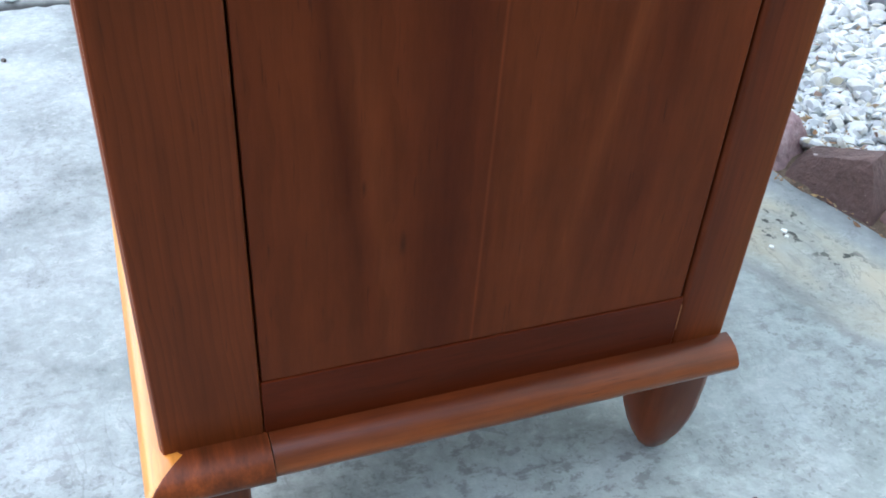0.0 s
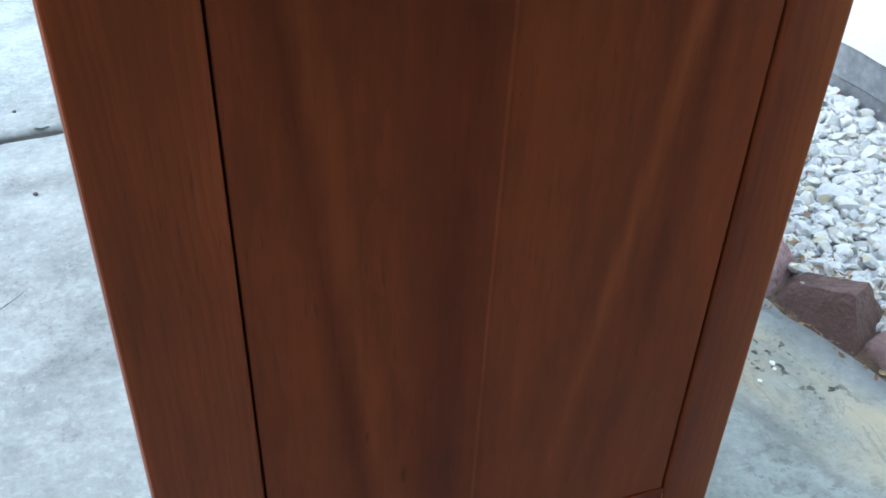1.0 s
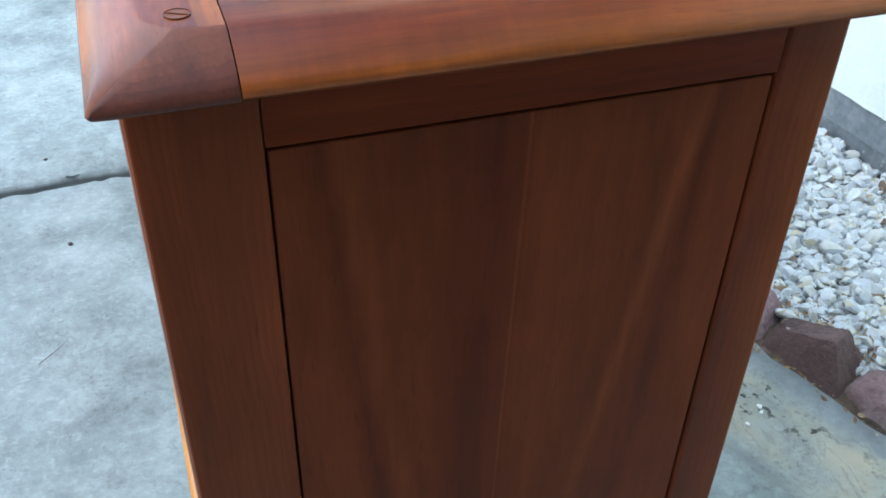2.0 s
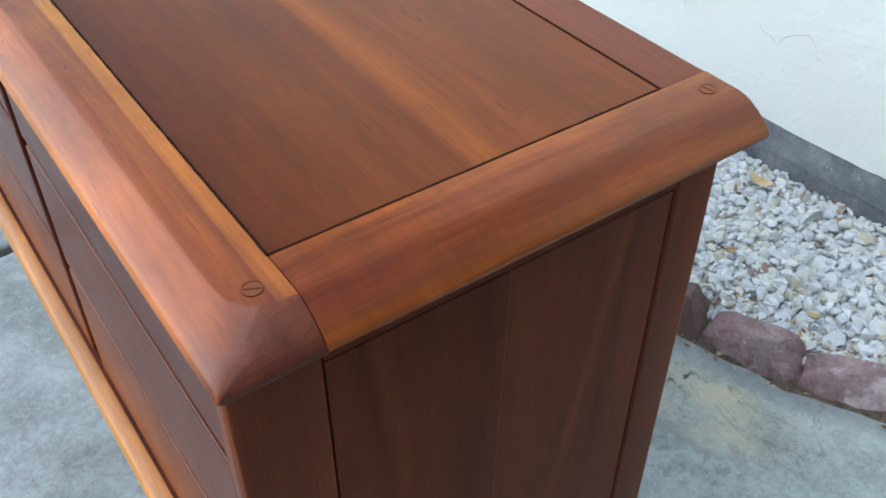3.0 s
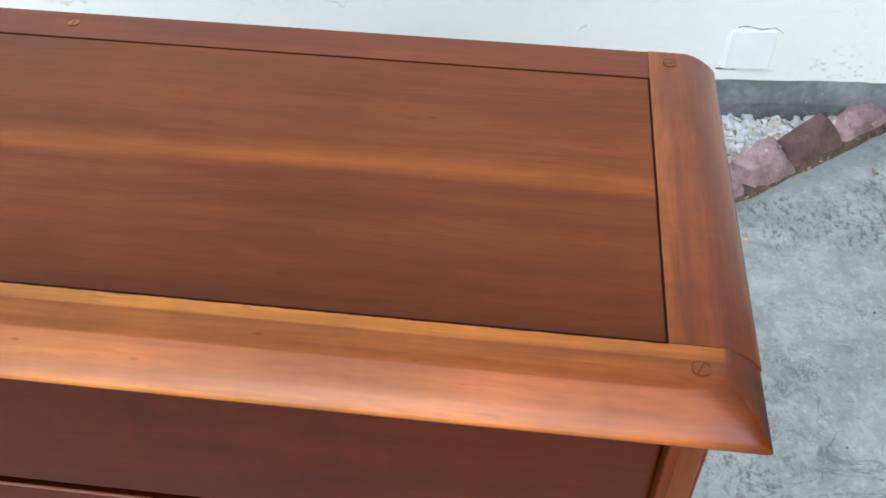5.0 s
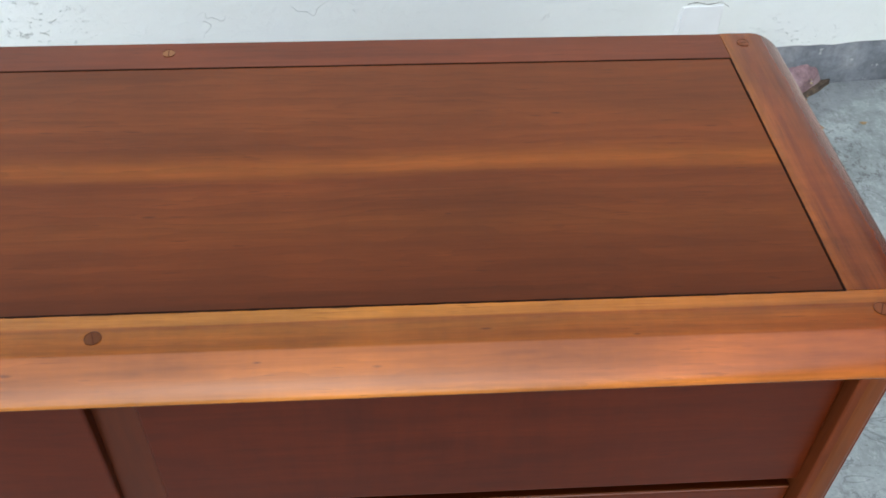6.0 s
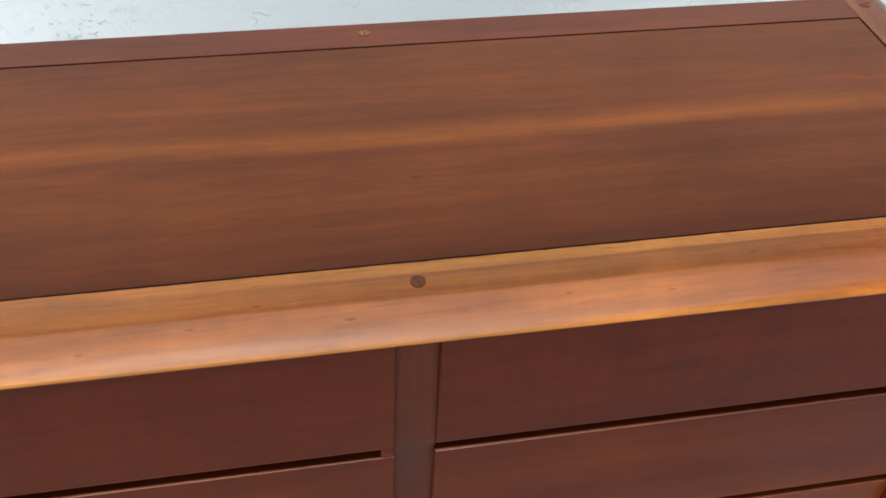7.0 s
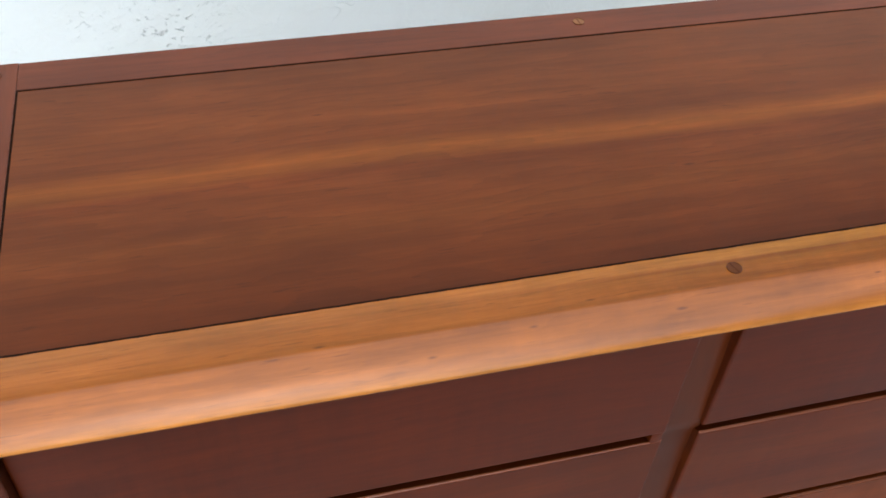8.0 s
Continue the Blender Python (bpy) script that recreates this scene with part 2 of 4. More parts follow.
M_SIDE_PANEL = wood("side_panel_wood", "z", "y", 0.012, 0.32, [
    (0.0, (0.148, 0.0386, 0.0182)), (0.15, (0.156, 0.0413, 0.0185)), (0.30, (0.144, 0.0372, 0.0165)), (0.40, (0.131, 0.0321, 0.0149)), (0.48, (0.140, 0.0354, 0.0156)),
    (0.49, (0.159, 0.0422, 0.0182)), (0.62, (0.164, 0.0441, 0.0185)), (0.74, (0.150, 0.0391, 0.0174)), (0.86, (0.166, 0.0441, 0.0190)), (1.0, (0.170, 0.0450, 0.0190))], warp=0.03, depth=0.075, rough=0.36, seed=6.0, spec=0.09, drift=(1.1, 5), streaks=26, mottle=0.20, fleck=0.14, rings=(45, 0.07),
    bands=[(0.279, 0.58, 0.258, 0.26, 0.016, (0.66, 0.60, 0.62)), (0.267, 0.587, 0.226, 0.334, 0.009, (1.55, 1.75, 1.8)), (0.057, 0.63, 0.096, 0.257, 0.013, (1.25, 1.35, 1.4)), (0.048, 0.60, 0.081, 0.27, 0.014, (0.66, 0.60, 0.62)), (0.140, 0.60, 0.128, 0.20, 0.018, (0.80, 0.76, 0.78)), (0.1610, 0.65, 0.1545, 0.199, 0.0016, (1.7, 1.9, 2.0))],
    knots=[(0.285, 0.104, 0.012), (0.329, 0.080, 0.008)])
M_POST = wood("post_wood", "z", "y", -0.055, 0.37, [(0.0, (0.190, 0.0513, 0.0218)), (0.12, (0.170, 0.0454, 0.0190)), (0.86, (0.137, 0.0318, 0.0135)), (0.93, (0.163, 0.0404, 0.0149)), (0.975, (0.226, 0.0653, 0.0209)), (1.0, (0.288, 0.0877, 0.0264))], warp=0.006, depth=0.15, rings=(170, 0.15), rough=0.36, seed=7.0, spec=0.12)
M_FRONT_POST = wood("front_post_wood", "z", "x", -0.6, 0.04, [(0.0, (0.105, 0.025, 0.011)), (0.85, (0.105, 0.025, 0.011)), (0.93, (0.26, 0.085, 0.024)), (1.0, (0.205, 0.060, 0.018))], warp=0.004, depth=0.22, rough=0.32, seed=8.0)
M_SIDE_BAR = wood("side_bar_wood", "y", "z", 0.15, 0.70, [(0.0, (0.098, 0.0185, 0.0070)), (0.3, (0.120, 0.0240, 0.0084)), (1.0, (0.157, 0.0317, 0.0094))], rough=0.36, seed=9.0, spec=0.10)
# Stops span all drawers: moulding glow painted low, shade under the top painted high
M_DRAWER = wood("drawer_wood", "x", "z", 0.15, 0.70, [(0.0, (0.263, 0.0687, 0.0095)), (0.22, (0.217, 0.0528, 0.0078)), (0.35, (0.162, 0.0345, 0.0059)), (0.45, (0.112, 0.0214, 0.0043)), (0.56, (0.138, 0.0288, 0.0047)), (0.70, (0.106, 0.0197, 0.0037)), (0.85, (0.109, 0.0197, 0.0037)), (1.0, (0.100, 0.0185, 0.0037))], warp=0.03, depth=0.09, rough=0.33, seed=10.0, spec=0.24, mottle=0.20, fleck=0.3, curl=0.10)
# Lighter copy of the drawer wood for the edge highlights
M_DRAWER_EDGE = wood("lit_drawer_edge_wood", "x", "z", 0.15, 0.70, [(0.0, (0.235, 0.078, 0.030)), (1.0, (0.20, 0.062, 0.028))], warp=0.03, depth=0.15, rough=0.31, seed=23.0, spec=0.5, mottle=0.22)
M_STILE = wood("divider_wood", "z", "x", -0.6, -0.52, [(0.0, (0.101, 0.0252, 0.0083)), (1.0, (0.108, 0.0269, 0.0085))], warp=0.01, depth=0.12, rough=0.34, seed=31.0, spec=0.3)
# Honey wood, lightened further to hold the sky's reflection in its colour
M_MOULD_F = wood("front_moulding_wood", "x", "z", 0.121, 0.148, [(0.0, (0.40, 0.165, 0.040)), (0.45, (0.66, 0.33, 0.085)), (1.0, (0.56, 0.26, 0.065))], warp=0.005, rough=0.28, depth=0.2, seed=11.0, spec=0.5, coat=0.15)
# Dark first and last stops paint the shade on the rounded section's edges
M_MOULD_S = wood("shaded_side_moulding_wood", "y", "z", 0.121, 0.148, [(0.0, (0.060, 0.0150, 0.0060)), (0.14, (0.085, 0.0215, 0.0075)), (0.30, (0.205, 0.0590, 0.0165)), (0.62, (0.250, 0.0760, 0.0205)), (0.85, (0.200, 0.0560, 0.0165)), (1.0, (0.120, 0.0300, 0.0100))], warp=0.005, depth=0.26, rough=0.28, seed=12.0, spec=0.4, mottle=0.22, fleck=0.25)
# End grain streaks, with the same edge shade painted into the stops
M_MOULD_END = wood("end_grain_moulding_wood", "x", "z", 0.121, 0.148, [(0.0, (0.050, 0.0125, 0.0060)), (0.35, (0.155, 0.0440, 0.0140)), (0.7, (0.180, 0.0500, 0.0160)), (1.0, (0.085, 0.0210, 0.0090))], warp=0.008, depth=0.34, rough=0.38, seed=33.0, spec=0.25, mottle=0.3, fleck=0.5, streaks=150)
M_LEG = wood("leg_wood", "z", "y", -0.1, 0.4, [(0.0, (0.16, 0.042, 0.017)), (1.0, (0.17, 0.045, 0.018))], rough=0.32, seed=13.0)
M_CARCASS = wood("carcass_wood", "x", "z", 0.1, 0.8, [(0.0, (0.12, 0.030, 0.014)), (1.0, (0.13, 0.032, 0.015))], rough=0.6, seed=14.0, spec=0.1)

M_PLUG = wood("plug_wood", "y", "x", -1.2, 0.1, [(0.0, (0.185, 0.066, 0.028)), (1.0, (0.195, 0.070, 0.030))], rough=0.4, seed=15.0)
M_PLUG_HONEY = wood("honey_plug_wood", "y", "x", -1.2, 0.1, [(0.0, (0.24, 0.074, 0.026)), (1.0, (0.25, 0.078, 0.027))], rough=0.34, seed=17.0, spec=0.4)
M_PLUG_PALE = wood("pale_plug_wood", "y", "x", -1.2, 0.1, [(0.0, (0.31, 0.165, 0.11)), (1.0, (0.33, 0.175, 0.12))], rough=0.5, seed=18.0)
M_FILLER = wood("dark_joint_filler", "x", "y", -0.1, 0.4, [(0.0, (0.028, 0.012, 0.010)), (1.0, (0.030, 0.013, 0.010))], rough=0.7, seed=27.0, spec=0.05)
M_SLOT = wood("slot_wood", "y", "x", -1.2, 0.1, [(0.0, (0.12, 0.038, 0.018)), (1.0, (0.13, 0.042, 0.020))], rough=0.55, seed=16.0, spec=0.15)


def concrete():
    m = Nodes("weathered_concrete")
    p = m.position()
    big = m.noise(p, 1.7, 4, 0.55)
    blot = m.noise(p, 6.0, 7, 0.66, 0.4)
    mid = m.noise(m.stretch(p, 1, 1, 1, (5, 2, 0)), 22, 5, 0.65, 0.6)
    sand = m.noise(p, 110, 4, 0.7)
    color = m.ramp(m.grey(blot, 0.28, 0.72), [(0.0, (0.228, 0.262, 0.252)), (0.35, (0.293, 0.332, 0.320)), (0.6, (0.350, 0.392, 0.380)), (1.0, (0.422, 0.466, 0.450))])
    color = m.scaled(color, m.grey(big, 0.3, 0.7, 0.86, 1.12))
    color = m.scaled(color, m.grey(mid, 0.2, 0.8, 0.80, 1.16))
    smudge = m.noise(m.stretch(p, 1, 1, 1, (2, 8, 0)), 8.5, 5, 0.6, 0.5)
    color = m.scaled(color, m.grey(smudge, 0.36, 0.60, 0.84, 1.07))
    scuff = m.noise(m.stretch(p, 1.6, 1, 1, (8, 3, 0)), 48, 4, 0.7, 0.25)
    area = m.grey(m.noise(m.stretch(p, 1, 1, 1, (1, 6, 0)), 4.5, 3), 0.47, 0.60)
    side = m.grey(m.add("ShaderNodeSeparateXYZ", Vector=p).outputs[0], -0.3, 0.25, 0.3, 1.0)
    color = m.mix(m.math("MULTIPLY", m.math("MULTIPLY", m.grey(scuff, 0.51, 0.60, 0.0, 0.85), area), side), color, (0.135, 0.138, 0.13))
    scratch = m.noise(m.stretch(p, 1, 2.6, 1, (4, 9, 0)), 60, 3, 0.6, 0.3)
    color = m.mix(m.math("MULTIPLY", m.grey(scratch, 0.64, 0.69, 0.0, 0.45), side), color, (0.10, 0.11, 0.10))
    color = m.mix(m.math("MULTIPLY", m.grey(scuff, 0.46, 0.36, 0.0, 0.24), m.grey(area, 1.0, 0.0, 0.3, 1.0)), color, (0.60, 0.62, 0.61))
    color = m.scaled(color, m.grey(sand, 0.25, 0.75, 0.87, 1.11))
    # how far a place lies from the foot of the stone edging
    sep = m.add("ShaderNodeSeparateXYZ", Vector=p)
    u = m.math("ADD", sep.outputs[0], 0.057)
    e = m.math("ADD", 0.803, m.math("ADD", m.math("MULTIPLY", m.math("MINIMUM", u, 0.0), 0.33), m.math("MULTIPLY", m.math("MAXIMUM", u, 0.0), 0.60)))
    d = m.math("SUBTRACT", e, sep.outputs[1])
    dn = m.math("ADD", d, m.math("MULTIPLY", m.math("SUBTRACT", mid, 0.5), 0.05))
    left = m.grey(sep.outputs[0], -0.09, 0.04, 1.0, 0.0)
    # darker grey within a few centimetres of the stones
    foot_band = m.math("MULTIPLY", m.grey(dn, 0.02, 0.05, 1.0, 0.0), m.grey(mid, 0.3, 0.6, 0.25, 0.65))
    color = m.mix(foot_band, color, (0.19, 0.205, 0.215))
    zone = m.math("MULTIPLY", m.math("MULTIPLY", m.grey(dn, 0.03, 0.06), m.grey(dn, 0.20, 0.15)), left)
    color = m.mix(m.math("MULTIPLY", zone, m.grey(m.noise(p, 7.0, 3), 0.38, 0.60, 0.2, 0.85)), color, (0.47, 0.42, 0.29))
    edge = m.math("ABSOLUTE", m.math("SUBTRACT", dn, 0.185))
    color = m.mix(m.math("MULTIPLY", m.math("MULTIPLY", m.grey(edge, 0.016, 0.002), left), 0.55), color, (0.20, 0.215, 0.21))
    speck = m.noise(p, 75, 2, 0.5)
    where = m.grey(m.noise(m.stretch(p, 1, 1, 1, (3.1, 0.4, 0)), 9, 2), 0.50, 0.62)
    moss = m.math("MULTIPLY", m.grey(speck, 0.58, 0.64), where)
    color = m.mix(m.math("MULTIPLY", moss, m.math("MAXIMUM", zone, 0.12)), color, (0.06, 0.065, 0.055))
    # shallow wrinkles left by the float
    fold = m.math("ABSOLUTE", m.math("SUBTRACT", m.noise(m.stretch(p, 1, 1.7, 1, (7, 2, 0)), 9, 4, 0.6, 0.9), 0.5))
    fold = m.math("MULTIPLY", m.grey(fold, 0.020, 0.002), m.grey(m.noise(m.stretch(p, 1, 1, 1, (2, 5, 0)), 3.2, 2), 0.46, 0.58))
    color = m.mix(m.math("MULTIPLY", fold, m.math("MULTIPLY", side, 0.66)), color, (0.13, 0.145, 0.14))
    deep = m.grey(sep.outputs[2], -0.003, -0.009)
    color = m.mix(m.math("MULTIPLY", deep, 0.85), color, (0.045, 0.047, 0.045))
    pits = m.noise(p, 34, 3, 0.6)
    color = m.mix(m.grey(pits, 0.70, 0.78, 0.0, 0.55), color, (0.16, 0.165, 0.155))
    pin = m.math("MULTIPLY", m.grey(m.noise(p, 170, 2, 0.5), 0.58, 0.65), m.grey(smudge, 0.52, 0.40))
    color = m.mix(m.math("MULTIPLY", pin, 0.38), color, (0.11, 0.12, 0.11))
    h = m.math("ADD", m.math("MULTIPLY", blot, 0.6), m.math("ADD", m.math("MULTIPLY", sand, 0.25), m.math("MULTIPLY", mid, 0.4)))
    h = m.math("SUBTRACT", h, m.grey(pits, 0.68, 0.8, 0.0, 0.25))
    m.bump(h, 0.6, 0.006)
    return m.done(color, 0.88)


def wall_render():
    m = Nodes("painted_wall_render")
    p = m.position()
    tint = m.noise(p, 3.0, 4)
    color = m.ramp(tint, [(0.3, (0.802, 0.845, 0.782)), (0.7, (0.826, 0.875, 0.834))])
    tex = m.noise(m.stretch(p, 1, 1, 1.6), 26, 5, 0.62, 0.5)
    pit = m.noise(m.stretch(p, 1, 1, 1.3), 62, 4, 0.66, 0.5)
    there = m.grey(m.math("ADD", m.noise(p, 2.6, 2), m.grey(m.add("ShaderNodeSeparateXYZ", Vector=p).outputs[0], -0.70, -1.05, -0.10, 0.10)), 0.52, 0.64)
    hole = m.math("MULTIPLY", m.grey(pit, 0.60, 0.66), there)
    line = m.math("ABSOLUTE", m.math("SUBTRACT", m.noise(m.stretch(p, 1, 1, 1, (2, 7, 1)), 11, 2, 0.5, 0.5), 0.5))
    crack = m.math("MULTIPLY", m.grey(line, 0.008, 0.002), m.grey(m.noise(m.stretch(p, 1, 1, 1, (9, 1, 4)), 5.5, 2), 0.66, 0.74))
    color = m.mix(m.math("MULTIPLY", hole, 0.34), color, (0.42, 0.46, 0.40))
    color = m.mix(m.math("MULTIPLY", crack, 0.12), color, (0.33, 0.34, 0.30))
    trowel = m.noise(m.stretch(p, 1, 1, 2.2, (3, 5, 8)), 9, 4, 0.6, 0.3)
    h = m.math("SUBTRACT", m.math("MULTIPLY_ADD", trowel, 0.5, m.math("MULTIPLY", tex, 0.6)), m.math("MULTIPLY", m.math("MAXIMUM", hole, crack), 0.8))
    m.bump(h, 0.75, 0.007)
    return m.done(color, 0.75)


def plinth_mat():
    m = Nodes("grey_cement_plinth")
    p = m.position()
    a = m.noise(p, 9, 5, 0.6)
    b = m.noise(p, 60, 4, 0.65)
    color = m.ramp(a, [(0.28, (0.105, 0.118, 0.130)), (0.50, (0.18, 0.20, 0.218)), (0.70, (0.30, 0.32, 0.335))])
    color = m.scaled(color, m.grey(b, 0.3, 0.7, 0.8, 1.2))
    splash = m.noise(p, 40, 3, 0.6)
    color = m.mix(m.grey(splash, 0.66, 0.72, 0.0, 0.6), color, (0.55, 0.56, 0.54))
    m.bump(m.math("ADD", a, m.math("MULTIPLY", b, 0.4)), 0.6, 0.006)
    return m.done(color, 0.85)


def pebble_mat():
    m = Nodes("white_pebbles")
    p = m.position()
    r = m.island()
    color = m.ramp(r, [(0.0, (0.715, 0.752, 0.760)), (0.35, (0.610, 0.650, 0.672)), (0.62, (0.707, 0.720, 0.665)), (0.82, (0.505, 0.530, 0.522)), (0.91, (0.606, 0.570, 0.418)), (0.972, (0.404, 0.300, 0.180)), (0.985, (0.283, 0.190, 0.142)), (1.0, (0.586, 0.470, 0.190))], "CONSTANT")
    color = m.scaled(color, m.grey(m.noise(p, 120, 4, 0.6), 0.3, 0.7, 0.72, 0.93))
    vein = m.noise(p, 55, 3, 0.6, 1.0)
    color = m.mix(m.grey(vein, 0.62, 0.75, 0.0, 0.3), color, (0.52, 0.44, 0.33))
    m.bump(m.noise(p, 160, 3), 0.3, 0.002)
    return m.done(color, 0.6)


def edging_mat(name, dark, base, light, scars):
    m = Nodes(name)
    p = m.position()
    a = m.noise(p, 14, 5, 0.6, 0.4)
    b = m.noise(p, 120, 4, 0.68)
    c = m.noise(m.stretch(p, 1, 1, 1, (4, 1, 2)), 42, 4, 0.6)
    color = m.ramp(a, [(0.28, dark), (0.5, base), (0.74, light)])
    color = m.scaled(color, m.grey(c, 0.3, 0.7, 0.84, 1.14))
    color = m.scaled(color, m.grey(b, 0.3, 0.7, 0.80, 1.18))
    pale = m.noise(m.stretch(p, 1, 1, 1, (1.7, 2.2, 0)), 13, 5, 0.62, 0.4)
    color = m.mix(m.math("MULTIPLY", m.math("MULTIPLY", m.grey(pale, 0.52, 0.60), m.grey(c, 0.36, 0.54, 0.45, 1.0)), scars), color, (0.58, 0.485, 0.475))
    chip = m.noise(m.stretch(p, 1, 1, 1, (6, 3, 5)), 75, 2, 0.5)
    color = m.mix(m.grey(chip, 0.70, 0.74, 0.0, 0.55), color, (0.66, 0.60, 0.58))
    h = m.math("ADD", a, m.math("ADD", m.math("MULTIPLY", b, 0.5), m.math("MULTIPLY", c, 0.5)))
    m.bump(h, 0.9, 0.008)
    return m.done(color, 0.85)


def soil_mat():
    m = Nodes("brown_soil")
    p = m.position()
    a = m.noise(p, 60, 5, 0.65)
    color = m.ramp(a, [(0.3, (0.045, 0.034, 0.026)), (0.55, (0.12, 0.088, 0.060)), (0.75, (0.24, 0.18, 0.12))])
    m.bump(a, 0.8, 0.01)
    return m.done(color, 0.95)


def vent_mat():
    m = Nodes("white_vent_paint")
    p = m.position()
    color = m.ramp(m.noise(p, 14, 3), [(0.3, (0.80, 0.83, 0.80)), (0.7, (0.84, 0.87, 0.84))])
    m.bump(m.noise(p, 60, 3), 0.25, 0.002)
    return m.done(color, 0.6)


def leaf_mat():
    m = Nodes("dry_leaf")
    p = m.position()
    info = m.tree.nodes.new("ShaderNodeObjectInfo")
    color = m.ramp(info.outputs["Random"], [(0.0, (0.46, 0.30, 0.11)), (0.4, (0.25, 0.13, 0.06)), (0.75, (0.58, 0.46, 0.22)), (1.0, (0.14, 0.08, 0.05))])
    color = m.scaled(color, m.grey(m.noise(p, 200, 3), 0.3, 0.7, 0.75, 1.2))
    return m.done(color, 0.8)


M_CONCRETE, M_WALL, M_PLINTH, M_PEBBLE = concrete(), wall_render(), plinth_mat(), pebble_mat()
def litter_mat():
    m = Nodes("leaf_litter_mix")
    color = m.ramp(m.island(), [(0.0, (0.42, 0.30, 0.13)), (0.3, (0.20, 0.11, 0.055)), (0.55, (0.52, 0.42, 0.24)), (0.8, (0.10, 0.06, 0.04)), (1.0, (0.34, 0.20, 0.09))])
    color = m.scaled(color, m.grey(m.noise(m.position(), 200, 3), 0.3, 0.7, 0.75, 1.2))
    return m.done(color, 0.85)


def grit_mat():
    m = Nodes("dark_grit")
    color = m.ramp(m.noise(m.position(), 300, 3), [(0.3, (0.05, 0.045, 0.04)), (0.7, (0.14, 0.125, 0.11))])
    return m.done(color, 0.9)


M_EDGING = edging_mat("mauve_sandstone", (0.19, 0.115, 0.122), (0.29, 0.190, 0.198), (0.40, 0.285, 0.29), 0.25)
M_EDGING_DARK = edging_mat("dark_purple_sandstone", (0.082, 0.050, 0.046), (0.122, 0.076, 0.069), (0.172, 0.112, 0.102), 0.0)
M_EDGING_MID = edging_mat("purple_brown_sandstone", (0.14, 0.090, 0.090), (0.215, 0.140, 0.140), (0.30, 0.205, 0.205), 0.25)
M_EDGING_PALE = edging_mat("pale_scarred_sandstone", (0.16, 0.105, 0.105), (0.26, 0.175, 0.178), (0.38, 0.28, 0.28), 0.8)
M_SOIL, M_VENT, M_LEAF = soil_mat(), vent_mat(), leaf_mat()


def twig_mat():
    m = Nodes("grey_twig")
    color = m.ramp(m.noise(m.position(), 150, 3), [(0.3, (0.30, 0.27, 0.23)), (0.7, (0.48, 0.44, 0.38))])
    return m.done(color, 0.9)


M_LITTER, M_GRIT, M_TWIG = litter_mat(), grit_mat(), twig_mat()


# ---------------------------------------------------------------- mesh helpers
def finish(name, bm, mat, angle=32):
    bmesh.ops.recalc_face_normals(bm, faces=bm.faces)
    me = bpy.data.meshes.new(name)
    bm.to_mesh(me)
    bm.free()
    for k in mat if isinstance(mat, tuple) else (mat,):
        me.materials.append(k)
    me.polygons.foreach_set("use_smooth", [True] * len(me.polygons))
    if angle < 0:
        # normals weighed by area: wide faces stay flat beside their rounded edges
        total = [Vector((0, 0, 0)) for _ in me.vertices]
        for f in me.polygons:
            for k in f.vertices:
                total[k] += f.normal * f.area
        me.normals_split_custom_set_from_vertices([tuple(n.normalized()) for n in total])
    else:
        me.set_sharp_from_angle(angle=radians(angle))
    return me


def thing(name, bm, mat, label, category, group="", kind="", base=(0, 0, 0), angle=32):
    """A top-level thing of one mesh, built in world coordinates about base."""
    bmesh.ops.translate(bm, verts=bm.verts, vec=-Vector(base))
    ob = new(name, finish(name, bm, mat, angle))
    ob.location = base
    return tagged(ob, label, category, group, kind)


BASES = {}


def root(name, base, label, category, group=""):
    ob = new(name)
    ob.empty_display_size = 0.1
    ob.location = base
    BASES[ob.name] = Vector(base)
    return tagged(ob, label, category, group)


def part(name, bm, mat, parent, label="", angle=32):
    """One mesh under a thing or a part; its verts are given in world coordinates."""
    top = parent
    while top.parent:
        top = top.parent
    bmesh.ops.translate(bm, verts=bm.verts, vec=-BASES[top.name])
    ob = new(name, finish(name, bm, mat, angle))
    ob.parent = parent
    return tagged(ob, label)


def box(x0, x1, y0, y1, z0, z1, bevel=0.0, segs=2, bm=None):
    bm = bm or bmesh.new()
    made = bmesh.ops.create_cube(bm, size=1.0)["verts"]
    bmesh.ops.scale(bm, verts=made, vec=(x1 - x0, y1 - y0, z1 - z0))
    bmesh.ops.translate(bm, verts=made, vec=((x0 + x1) / 2, (y0 + y1) / 2, (z0 + z1) / 2))
    if bevel:
        edges = list({e for v in made for e in v.link_edges})
        bmesh.ops.bevel(bm, geom=edges, offset=bevel, segments=segs, profile=0.5, affect="EDGES", clamp_overlap=True)
    return bm


def prism(section, y0, y1):
    """A closed section of (x, z) pairs drawn out along y."""
    bm = bmesh.new()
    a = [bm.verts.new((x, y0, z)) for x, z in section]
    b = [bm.verts.new((x, y1, z)) for x, z in section]
    n = len(section)
    for i in range(n):
        bm.faces.new((a[i], a[(i + 1) % n], b[(i + 1) % n], b[i]))
    bm.faces.new(a), bm.faces.new(b[::-1])
    return bm


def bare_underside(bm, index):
    """Faces turned to the ground get a dark dull wood that paints in their shade."""
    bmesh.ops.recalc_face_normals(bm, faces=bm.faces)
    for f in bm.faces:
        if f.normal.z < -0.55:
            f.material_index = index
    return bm


